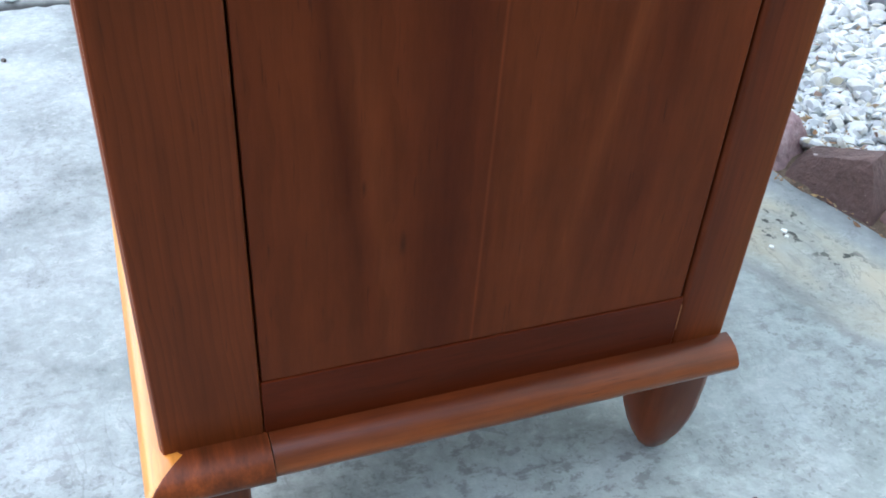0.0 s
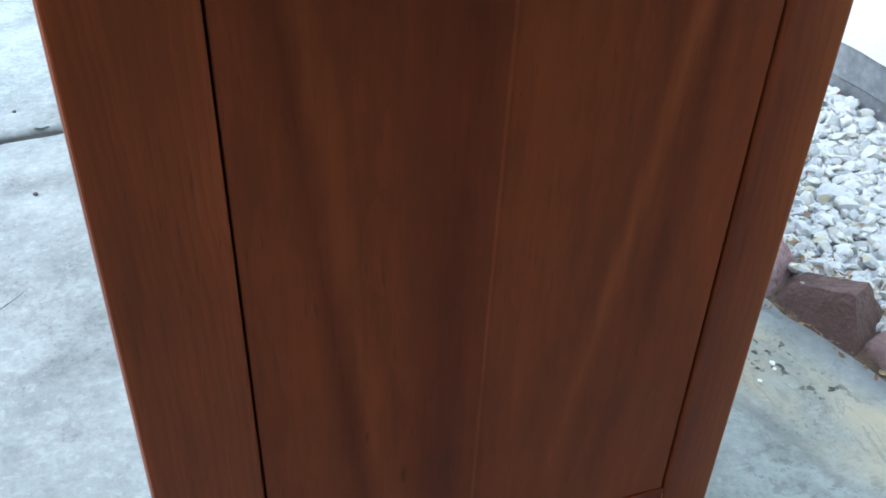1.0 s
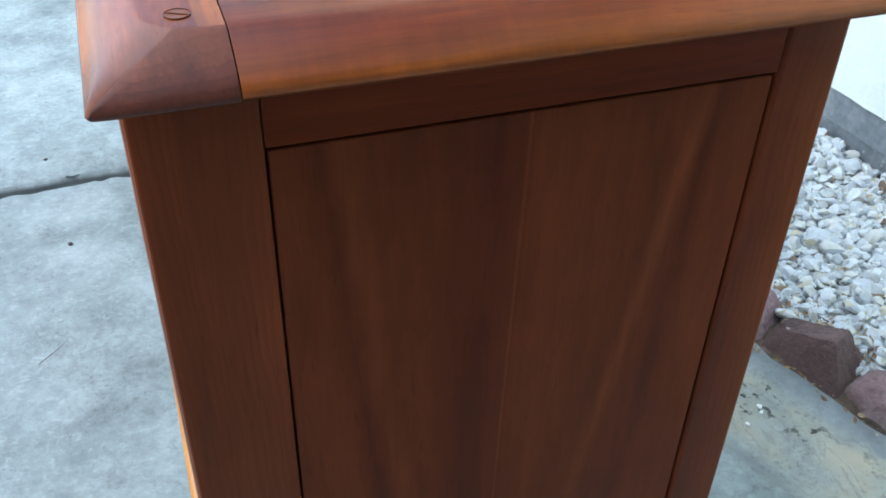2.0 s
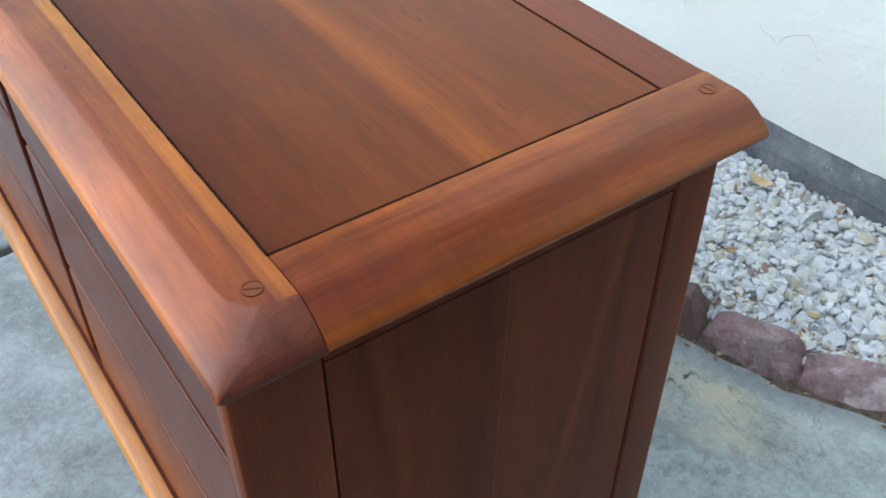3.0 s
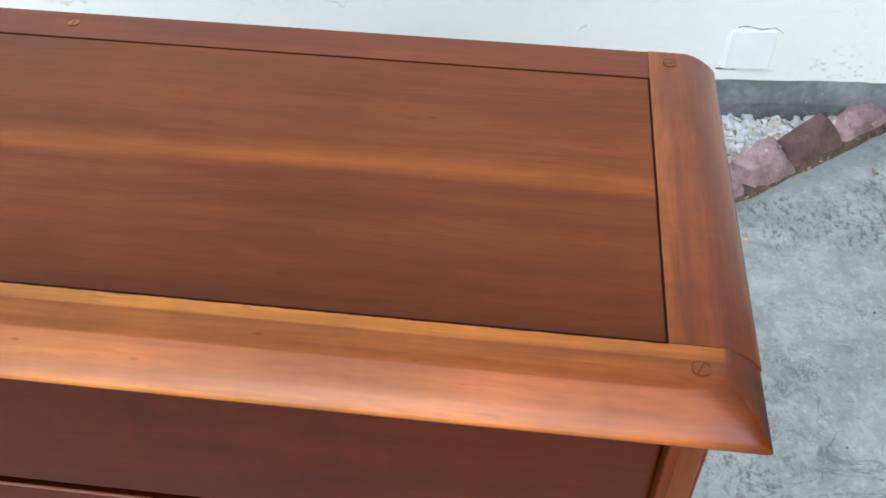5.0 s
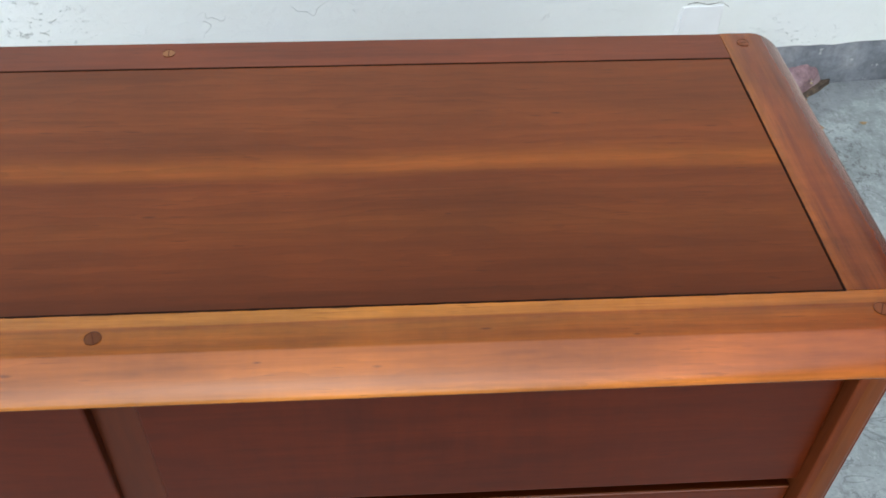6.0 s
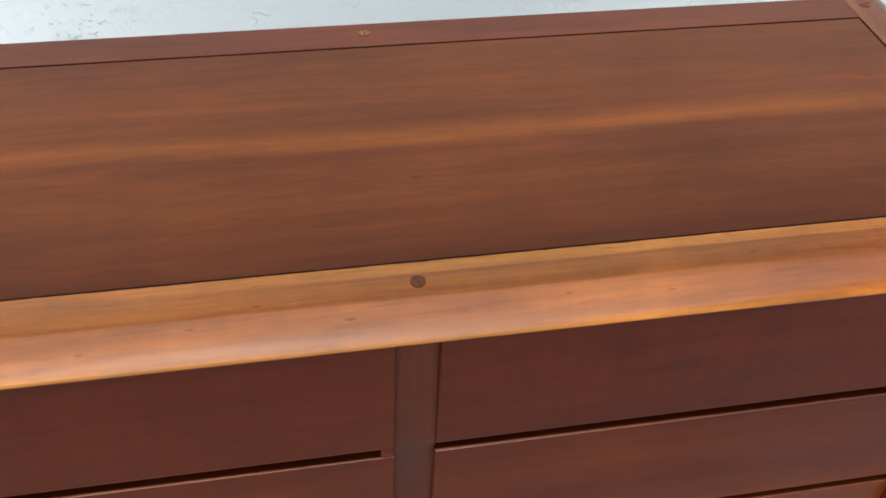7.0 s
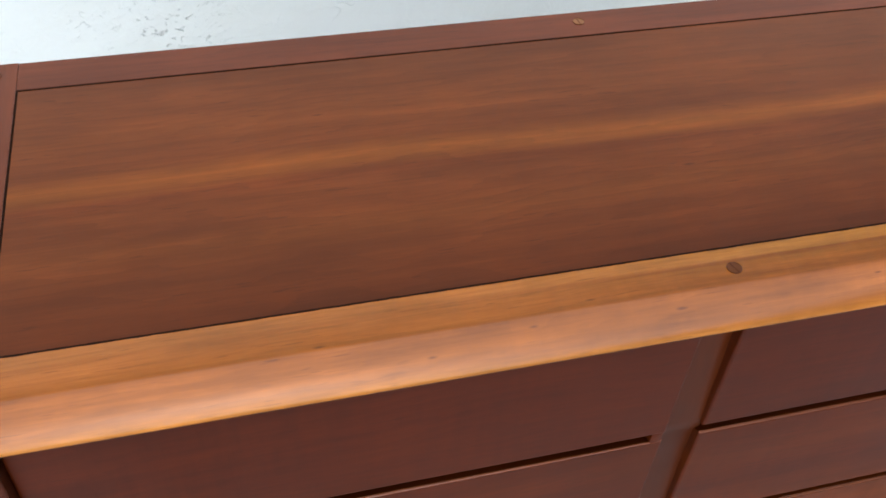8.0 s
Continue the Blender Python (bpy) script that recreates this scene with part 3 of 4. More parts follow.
def wrapped(profile, xl, xr, yf, yb, soft=0.007, keen=0.004, cap=0, under=None, bow=1.0):
    """A front board whose edge profile of (out, z) runs along the front and returns round both ends over rounded hips, cut off at yb."""
    bm = bmesh.new()
    rings, most = [], max(o for o, z in profile)
    for o, z in profile:
        r = soft + (keen - soft) * (max(0.0, o) / most) ** bow
        loop = [(xl - o, yb)]
        for cx, sx in ((xl - o, -1), (xr + o, 1)):
            arc = [(cx - sx * r * (1 - math.sin(a)), yf - o + r * (1 - math.cos(a))) for a in (radians(k * 15) for k in range(7))]
            loop += arc[::-1] if sx < 0 else arc
        loop.append((xr + o, yb))
        rings.append([bm.verts.new((x, y, z)) for x, y in loop])
    n = len(rings[0])
    for r, s in zip(rings, rings[1:]):
        for i in range(n - 1):
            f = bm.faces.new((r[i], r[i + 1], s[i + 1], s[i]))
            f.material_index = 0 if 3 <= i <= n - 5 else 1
    bm.faces.new(rings[0]).material_index = cap
    bm.faces.new(rings[-1])
    bm.faces.new([r[0] for r in rings] + [r[-1] for r in rings[::-1]])
    return bare_underside(bm, under) if under else bm


# ---------------------------------------------------------------- the large structure
WALL_AT, WALL_TURN = (0.0, 1.24, 0.0), math.degrees(math.atan(0.085))


def wall_y(x):
    return 1.24 + 0.085 * x


EDGE = [(-1.30, 0.47), (-0.90, 0.56), (-0.55, 0.65), (-0.332, 0.718), (-0.211, 0.755), (-0.057, 0.803), (0.071, 0.873), (0.208, 0.950), (0.346, 1.027), (0.435, 1.105), (0.528, 1.180), (0.62, 1.255), (0.70, 1.32)]


def edge_y(x):
    """The foot of the stone edging on the concrete."""
    return float(np.interp(x, [p[0] for p in EDGE], [p[1] for p in EDGE]))


def joint_x(y):
    return -1.062 - 0.012 * math.sin(3.0 * (y + 0.2)) - 0.004 * noise.noise(Vector((y * 9, 0, 0)))


def build_ground():
    """One sheet: a finer patch round the chest with the tooled joint, spreading to the horizon."""
    bm = bmesh.new()
    offsets = [-0.022, -0.013, -0.007, 0.0, 0.007, 0.013, 0.022]
    drops = [0.0, -0.002, -0.011, -0.017, -0.012, -0.003, 0.0]
    cols = [("x", v) for v in (-900, -60, -12, -5, -3, -2.2, -1.7, -1.4, -1.25)]
    cols += [("j", i) for i in range(7)]
    cols += [("x", v) for v in list(np.arange(-1.0, 1.61, 0.04)) + [2, 3, 5, 12, 60, 900]]
    ys = [-900, -60, -12, -5, -3, -2.2, -1.7, -1.4, -1.1, -0.9] + list(np.arange(-0.7, 0.9, 0.012)) + [1.0, 1.2, 1.4, 1.6] + [2, 3, 5, 12, 60, 900]
    grid = []
    for y in ys:
        row = []
        for kind, v in cols:
            if kind == "j":
                x = joint_x(max(-1.7, min(1.6, y))) + offsets[v] * (1 + 0.7 * noise.noise(Vector((y * 30, v * 3, 7)))) + 0.0025 * noise.noise(Vector((y * 55, v // 4, 3)))
                z = drops[v] * (1.15 + 0.6 * noise.noise(Vector((y * 24, v, 0))))
            else:
                x, z = v, 0.0
            if abs(x) < 3 and abs(y) < 3:
                z += 0.0015 * noise.noise(Vector((x * 3, y * 3, 0)))
            row.append(bm.verts.new((x, y, z)))
        grid.append(row)
    for r, s in zip(grid, grid[1:]):
        for i in range(len(cols) - 1):
            bm.faces.new((r[i], r[i + 1], s[i + 1], s[i]))
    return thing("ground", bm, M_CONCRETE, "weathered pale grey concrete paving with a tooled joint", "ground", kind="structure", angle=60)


def build_wall():
    bm = bmesh.new()
    xs = list(np.arange(-3.0, 3.01, 0.03))
    xs = [-9.0] + xs + [9.0]
    rows = []
    for x in xs:
        low = 0.107 + 0.004 * noise.noise(Vector((x * 7, 0, 0))) + 0.0035 * noise.noise(Vector((x * 31, 2, 0)))
        rows.append([bm.verts.new(c) for c in ((x, 0.012, low), (x, 0.0, low + 0.004), (x, 0.0, 2.547), (x, 0.2, 2.547), (x, 0.2, low))])
    for r, s in zip(rows, rows[1:]):
        for i in range(5):
            bm.faces.new((r[i], r[(i + 1) % 5], s[(i + 1) % 5], s[i]))
    bm.faces.new(rows[0]), bm.faces.new(rows[-1])
    ob = new("wall_north", finish("wall_north", bm, M_WALL))
    ob.matrix_world = pose(*WALL_AT, 0, 0, WALL_TURN)
    tagged(ob, "cream white painted house wall with pitted trowelled render", "wall", kind="structure")
    bm = bmesh.new()
    rows = []
    for x in xs:
        w = 0.004 * noise.noise(Vector((x * 5, 4, 0)))
        f = 0.003 * noise.noise(Vector((x * 11, 8, 0)))
        rows.append([bm.verts.new(c) for c in ((x, 0.004 + w, -0.05), (x, 0.003 + w, 0.050 + f), (x, -0.0005 + w, 0.0525 + f), (x, 0.004 + w * 0.5, 0.118), (x, 0.19, 0.118), (x, 0.19, -0.05))])
    for r, s in zip(rows, rows[1:]):
        for i in range(6):
            bm.faces.new((r[i], r[(i + 1) % 6], s[(i + 1) % 6], s[i]))
    bm.faces.new(rows[0]), bm.faces.new(rows[-1])
    ob = new("plinth", finish("plinth", bm, M_PLINTH))
    ob.matrix_world = pose(*WALL_AT, 0, 0, WALL_TURN)
    tagged(ob, "dark grey cement plinth along the foot of the wall", "plinth", kind="structure")


def build_bed():
    """Soil under the gravel, between the stone edging and the plinth."""
    bm = bmesh.new()
    rows = []
    for x in np.arange(-1.3, 0.69, 0.012):
        y0, y1 = edge_y(x) - 0.007 + 0.007 * noise.noise(Vector((x * 22, 0, 5))), wall_y(x) + 0.006
        row = []
        for k in range(13):
            f = k / 12
            y = y0 + (y1 - y0) * f
            z = 0.012 + 0.006 * noise.noise(Vector((x * 12, y * 12, 0)))
            row.append(bm.verts.new((x, y, -0.003 if k == 0 else max(0.004, z))))
        rows.append(row)
    for r, s in zip(rows, rows[1:]):
        for i in range(12):
            bm.faces.new((r[i], r[i + 1], s[i + 1], s[i]))
    return thing("garden_bed", bm, M_SOIL, "narrow bed of brown soil under the gravel beside the wall", "garden bed", kind="structure", angle=60)


def build_eave():
    """An added roof edge above the wall, never in sight, for its shade and its reflection."""
    bm = box(-9, 9, -0.32, 0.4, 2.55, 2.62, 0.004, 1)
    box(-9, 9, -0.35, -0.32, 2.50, 2.66, 0.004, 1, bm)
    ob = new("unseen_eave", finish("unseen_eave", bm, M_WALL))
    ob.matrix_world = pose(*WALL_AT, 0, 0, WALL_TURN)
    tagged(ob, "unseen painted eave added over the house wall for its shade", "eave", kind="structure")


def build_neighbour():
    """An added, unseen plain wall beside the chest, behind the walker, that blocks side light."""
    bm = box(1.5, 1.65, -7.0, 1.36, 0.0, 2.6, 0.01, 2)
    return thing("unseen_wall_east", bm, M_PLINTH, "unseen plain grey cement wall added to dim the light beside the chest", "wall", kind="structure", base=(1.5, -3, 0))


build_ground()
build_wall()
build_neighbour()
build_eave()
build_bed()

# ---------------------------------------------------------------- the chest of drawers
H = 0.724
MIDX = -0.5635
XR, XL = 0.0335, -1.1605       # where the edge of the top begins to fall, at both ends
FLAT_F = -0.0385               # where it begins along the front
SIDE_R, SIDE_L = 0.0322, -1.1592  # outer faces of the sides
FRONT, BACK = -0.0533, 0.3655
FRONT_PROFILE = [(-0.0015, H), (0.0, H - 0.0002), (0.0012, H - 0.0006), (0.006, H - 0.0029), (0.0105, H - 0.0052), (0.0150, H - 0.0078), (0.0190, H - 0.0106), (0.0225, H - 0.0137), (0.0255, H - 0.0171), (0.0276, H - 0.0203), (0.0284, H - 0.0227), (0.0276, H - 0.0249), (0.0250, H - 0.0266), (0.0205, H - 0.0277), (0.0185, H - 0.0280), (0.0, H - 0.028)]
EDGE_PROFILE = [(0.0000, H), (0.0059, H - 0.0008), (0.0127, H - 0.0032), (0.0195, H - 0.0068), (0.0263, H - 0.0115), (0.0312, H - 0.0156), (0.0336, H - 0.0186), (0.0343, H - 0.0208), (0.0338, H - 0.0230), (0.0325, H - 0.0248), (0.0307, H - 0.0254), (0.0000, H - 0.0254)]


def build_chest():
    chest = root("chest_of_drawers", (MIDX, 0.15, 0.0), "reddish brown varnished timber chest of six drawers on short legs", "chest of drawers")
    gap = 0.0011
    DRAWER_Y = -0.0403

    # top
    part("top_panel", box(2 * MIDX + gap * 1.4, -gap * 1.4, gap * 1.2, 0.32 - gap * 1.4, H - 0.022, H - 0.0004), M_TOP, chest, "wide red brown board with a golden streak")
    def filler(a, b, seed, half):
        """A run of dark filler from a to b with slightly ragged sides, level with the top."""
        bm = bmesh.new()
        a, b = Vector((*a, 0)), Vector((*b, 0))
        n = int((b - a).length / 0.006)
        side = (b - a).normalized().cross(Vector((0, 0, 1)))
        rows = []
        for k in range(n + 1):
            c = a.lerp(b, k / n)
            w = [half + 0.00040 * noise.noise(Vector((k * 0.45, seed, 9 * q))) + 0.00035 * noise.noise(Vector((k * 1.7, seed, 3 * q))) for q in (0, 1)]
            rows.append([bm.verts.new(c + side * u + Vector((0, 0, z))) for u, z in ((-w[0], H - 0.010), (-w[0], H + 0.00015), (w[1], H + 0.00015), (w[1], H - 0.010))])
        for r, q in zip(rows, rows[1:]):
            for k in range(4):
                bm.faces.new((r[k], r[(k + 1) % 4], q[(k + 1) % 4], q[k]))
        bm.faces.new(rows[0]), bm.faces.new(rows[-1])
        part("joint_filler", bm, M_FILLER, chest)

    for k, (a, b) in enumerate((((2 * MIDX, 0.0), (0.0, 0.0)), ((2 * MIDX, 0.3195), (0.0, 0.3195)), ((-0.0005, 0.0), (-0.0005, 0.3195)), ((2 * MIDX + 0.0005, 0.0), (2 * MIDX + 0.0005, 0.3195)))):
        filler(a, b, k * 5.3, (0.0009, 0.0006, 0.0010, 0.0008)[k])
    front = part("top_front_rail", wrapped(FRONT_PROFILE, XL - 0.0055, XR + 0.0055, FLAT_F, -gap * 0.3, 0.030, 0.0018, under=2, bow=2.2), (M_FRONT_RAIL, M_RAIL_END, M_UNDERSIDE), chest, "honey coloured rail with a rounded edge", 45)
    back = part("top_back_rail", box(2 * MIDX - 0.0004, 0.0004, 0.32 + gap * 0.5, 0.3648, H - 0.027, H, 0.0006, 2), M_BACK_RAIL, chest, angle=-1)
    rails = []
    for name, sx, x0 in (("top_side_rail", 1, 0.0), ("top_side_rail", -1, 2 * MIDX)):
        sec = [(x0 + sx * (XR + o), z) for o, z in EDGE_PROFILE[:-1]] + [(x0 + sx * gap * 0.5, H - 0.0254), (x0 + sx * gap * 0.5, H)]
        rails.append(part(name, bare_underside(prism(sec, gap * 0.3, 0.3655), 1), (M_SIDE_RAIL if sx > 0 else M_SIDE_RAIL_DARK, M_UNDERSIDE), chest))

    # slotted timber plugs over the fixings
    def plug(x, y, turn, rail, mat=None):
        bm = bmesh.new()
        bmesh.ops.create_cone(bm, cap_ends=True, segments=24, radius1=0.0062, radius2=0.0062, depth=0.004)
        bmesh.ops.translate(bm, verts=bm.verts, vec=(x, y, H - 0.0016))
        part("screw_plug", bm, mat or M_PLUG, rail, "round timber plug with a slot")
        bm = bmesh.new()
        bmesh.ops.create_cone(bm, cap_ends=False, segments=28, radius1=0.00625, radius2=0.00625, depth=0.001)
        ring = [v for v in bm.verts]
        inner = bmesh.ops.create_cone(bm, cap_ends=False, segments=28, radius1=0.0061, radius2=0.0061, depth=0.001)["verts"]
        tops = sorted([v for v in ring if v.co.z > 0], key=lambda v: math.atan2(v.co.y, v.co.x))
        tins = sorted([v for v in inner if v.co.z > 0], key=lambda v: math.atan2(v.co.y, v.co.x))
        for i in range(28):
            j = (i + 1) % 28
            bm.faces.new((tops[i], tops[j], tins[j], tins[i]))
        slot = bmesh.ops.create_cube(bm, size=1.0)["verts"]
        bmesh.ops.scale(bm, verts=slot, vec=(0.0108, 0.0009, 0.001))
        bmesh.ops.rotate(bm, verts=slot, cent=(0, 0, 0), matrix=Matrix.Rotation(radians(turn), 3, "Z"))
        bmesh.ops.translate(bm, verts=bm.verts, vec=(x, y, H + 0.0002))
        part("slot", bm, M_SLOT, rail)

    plug(0.0205, -0.020, 62, front, M_PLUG_HONEY)
    plug(MIDX, -0.023, 108, front)
    plug(2 * MIDX - 0.0205, -0.020, 75, front)
    plug(MIDX, 0.346, 95, back, M_PLUG_PALE)
    plug(0.0205, 0.347, 12, rails[0], M_PLUG_HONEY)
    plug(2 * MIDX - 0.0205, 0.347, 20, rails[1])

    # sides: posts, bars and a flush panel with a dark joint round it
    P0, P1, Z0, Z1 = 0.0132, 0.319, 0.193, 0.652
    for sx, face, inner in ((1, SIDE_R, SIDE_R - 0.026), (-1, SIDE_L, SIDE_L + 0.026)):
        xa, xb = min(face, inner), max(face, inner)
        part("corner_post", box(xa, xb, FRONT, P0 - gap, 0.125, H - 0.0258, 0.0022, 3), M_FRONT_POST if sx < 0 else M_POST, chest, angle=-1)
        part("corner_post", box(xa, xb, P1 + gap, BACK, 0.125, H - 0.0258, 0.004, 3), M_POST, chest, angle=-1)
        part("side_top_bar", box(xa, xb, P0 - gap + 0.0003, P1 + gap - 0.0003, Z1 + gap, H - 0.0258, 0.0006, 1), M_SIDE_BAR, chest)
        part("side_bottom_bar", box(xa, xb, P0 - gap + 0.0003, P1 + gap - 0.0003, 0.125, Z0 - 0.0002, 0.0006, 1), M_SIDE_BAR, chest)
        pf = face - sx * 0.0012
        part("side_panel", box(min(pf, inner), max(pf, inner), P0 + gap * 0.2, P1 - gap * 0.9, Z0, Z1 - gap, 0.0006, 1), M_SIDE_PANEL, chest, "dark streaked flush board")
        part("panel_backing", box(min(inner, inner - sx * 0.004), max(inner, inner - sx * 0.004), P0 - 0.01, P1 + 0.01, Z0 - 0.01, Z1 + 0.01), M_CARCASS, chest)

    part("joint_chip", box(SIDE_R - 0.001, SIDE_R + 0.0003, P1 + gap * 0.3, P1 + gap * 1.1, 0.162, 0.186, 0.0002, 1), M_PLUG_PALE, chest, "pale raw timber showing in the joint")

    # front: end stiles, the middle divider and the dark carcass behind the gaps
    part("end_stile", box(0.0115, SIDE_R - 0.0005, FRONT - 0.0015, FRONT + 0.02, 0.14, H - 0.0258, 0.006, 3), M_FRONT_POST, chest, "honey brown rounded stile", angle=-1)
    part("end_stile", box(SIDE_L + 0.0005, 2 * MIDX - 0.0115, FRONT - 0.0015, FRONT + 0.02, 0.14, H - 0.0258, 0.006, 3), M_FRONT_POST, chest, angle=-1)
    # the divider lies behind the drawer fronts, hollowed deepest towards the head of each drawer
    hollow = [(0.14, 0.0075), (0.20, 0.0085), (0.27, 0.010), (0.325, 0.0095), (0.335, 0.006), (0.345, 0.006), (0.38, 0.0075), (0.44, 0.010), (0.50, 0.0105), (0.512, 0.006), (0.525, 0.006), (0.56, 0.0078), (0.62, 0.0105), (0.66, 0.0125), (H - 0.0258, 0.014)]
    bm = bmesh.new()
    sides = [[bm.verts.new((MIDX + sx * 0.0204, y, z)) for z, d in hollow for y in (DRAWER_Y + d, DRAWER_Y + 0.03)] for sx in (-1, 1)]
    l, r = sides
    for i in range(0, len(l) - 2, 2):
        bm.faces.new((l[i], r[i], r[i + 2], l[i + 2])), bm.faces.new((l[i + 1], r[i + 1], r[i + 3], l[i + 3]))
        bm.faces.new((l[i], l[i + 1], l[i + 3], l[i + 2])), bm.faces.new((r[i], r[i + 1], r[i + 3], r[i + 2]))
    bm.faces.new((l[0], l[1], r[1], r[0])), bm.faces.new((l[-1], l[-2], r[-2], r[-1]))
    part("centre_stile", bm, M_STILE, chest, angle=40)
    part("carcass", box(SIDE_L + 0.031, SIDE_R - 0.031, 0.02, BACK - 0.012, 0.12, H - 0.0258), M_CARCASS, chest)
    part("back_panel", box(SIDE_L + 0.031, SIDE_R - 0.031, BACK - 0.011, BACK - 0.003, 0.125, H - 0.0258), M_CARCASS, chest)

    # six drawers; the gap below each front serves as a finger grip
    G1, G2, LOW, TOPZ = 0.518, 0.339, 0.150, H - 0.031
    spans = ((TOPZ, G1 + 0.0015), (G1 - 0.0105, G2 + 0.0015), (G2 - 0.0105, LOW))
    def drawer(x0, x1, z0, z1, scooped):
        bm = box(x0, x1, DRAWER_Y, DRAWER_Y + 0.02, z0, z1)
        for v in bm.verts:
            if v.co.z > z1 - 0.01 and abs(v.co.x - MIDX) > 0.3:
                v.co.x -= math.copysign(0.0035, v.co.x - MIDX)
            if scooped and v.co.y > DRAWER_Y + 0.01 and v.co.z > z1 - 0.01:
                v.co.z -= 0.014
                v.co.y += 0.004
        front = [e for e in bm.edges if all(v.co.y < DRAWER_Y + 0.01 for v in e.verts)]
        bmesh.ops.bevel(bm, geom=front, offset=0.0028, segments=3, profile=0.5, affect="EDGES", clamp_overlap=True)
        # the long edges get a lighter wood, a painted highlight of ground light
        bm.normal_update()
        for f in bm.faces:
            c = f.calc_center_median()
            if c.y < DRAWER_Y + 0.0026 and abs(f.normal.z) > 0.3 and (scooped or c.z < z1 - 0.02):
                f.material_index = 1
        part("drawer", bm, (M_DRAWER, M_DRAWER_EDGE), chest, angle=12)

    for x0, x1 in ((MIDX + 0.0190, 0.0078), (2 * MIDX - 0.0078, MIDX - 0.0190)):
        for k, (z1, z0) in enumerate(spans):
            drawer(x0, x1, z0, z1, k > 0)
    for z in (G1, G2):
        part("grip_stop", box(MIDX - 0.0325, MIDX - 0.0206, DRAWER_Y + 0.0006, DRAWER_Y + 0.019, z - 0.0135, z + 0.0035, 0.0015, 2), M_DRAWER, chest)

    # base moulding
    zt = 0.147
    base_profile = [(0.0, zt), (0.006, zt - 0.0003), (0.014, zt - 0.0027), (0.0195, zt - 0.0070), (0.0232, zt - 0.0122), (0.0235, zt - 0.0160), (0.0215, zt - 0.0205), (0.017, zt - 0.0238), (0.015, zt - 0.0246), (-0.004, zt - 0.0248)]
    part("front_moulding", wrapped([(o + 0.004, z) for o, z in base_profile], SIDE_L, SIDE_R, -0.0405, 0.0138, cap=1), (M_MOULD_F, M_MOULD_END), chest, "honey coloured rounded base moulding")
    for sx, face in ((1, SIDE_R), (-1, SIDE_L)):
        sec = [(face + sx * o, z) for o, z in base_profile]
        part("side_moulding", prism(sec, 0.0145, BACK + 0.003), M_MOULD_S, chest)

    # short legs: flat inside, swept in towards the foot on the outside
    def leg(cx, cy, sx, sy, wx, wy):
        bm = bmesh.new()
        rings = []
        for z, out, inn in ((0.130, 0.0, 0.0), (0.085, 0.0, 0.0), (0.055, 0.001, 0.0), (0.038, 0.003, 0.001), (0.022, 0.006, 0.005), (0.009, 0.010, 0.010), (0.0, 0.015, 0.015)):
            x0, x1 = cx - sx * (wx - inn), cx - sx * out
            y0, y1 = cy - sy * (wy - inn), cy - sy * out
            r = 0.010
            loop = []
            for ax, ay, q in ((x0, y0, 2), (x1, y0, 3), (x1, y1, 0), (x0, y1, 1)):
                ux, uy = (1 if ax == max(x0, x1) else -1), (1 if ay == max(y0, y1) else -1)
                loop.append((ax - ux * r, ay - uy * r, ux, uy))
            loop.sort(key=lambda c: math.atan2(c[3], c[2]))
            ring = []
            for ax, ay, ux, uy in loop:
                a0 = math.atan2(uy, ux)
                for k in (-1, 0, 1):
                    a = a0 + k * math.pi / 4
                    ring.append(bm.verts.new((ax + r * math.cos(a), ay + r * math.sin(a), z)))
            rings.append(ring)
        n = len(rings[0])
        for p, q in zip(rings, rings[1:]):
            for i in range(n):
                bm.faces.new((p[i], p[(i + 1) % n], q[(i + 1) % n], q[i]))
        bm.faces.new(rings[0]), bm.faces.new(rings[-1])
        part("leg", bm, M_LEG, chest, angle=50)

    for sx, x in ((1, 0.030), (-1, 2 * MIDX - 0.030)):
        leg(x, 0.372, sx, 1, 0.052, 0.050)
        leg(x, -0.048, sx, -1, 0.056, 0.048)
    return chest


build_chest()


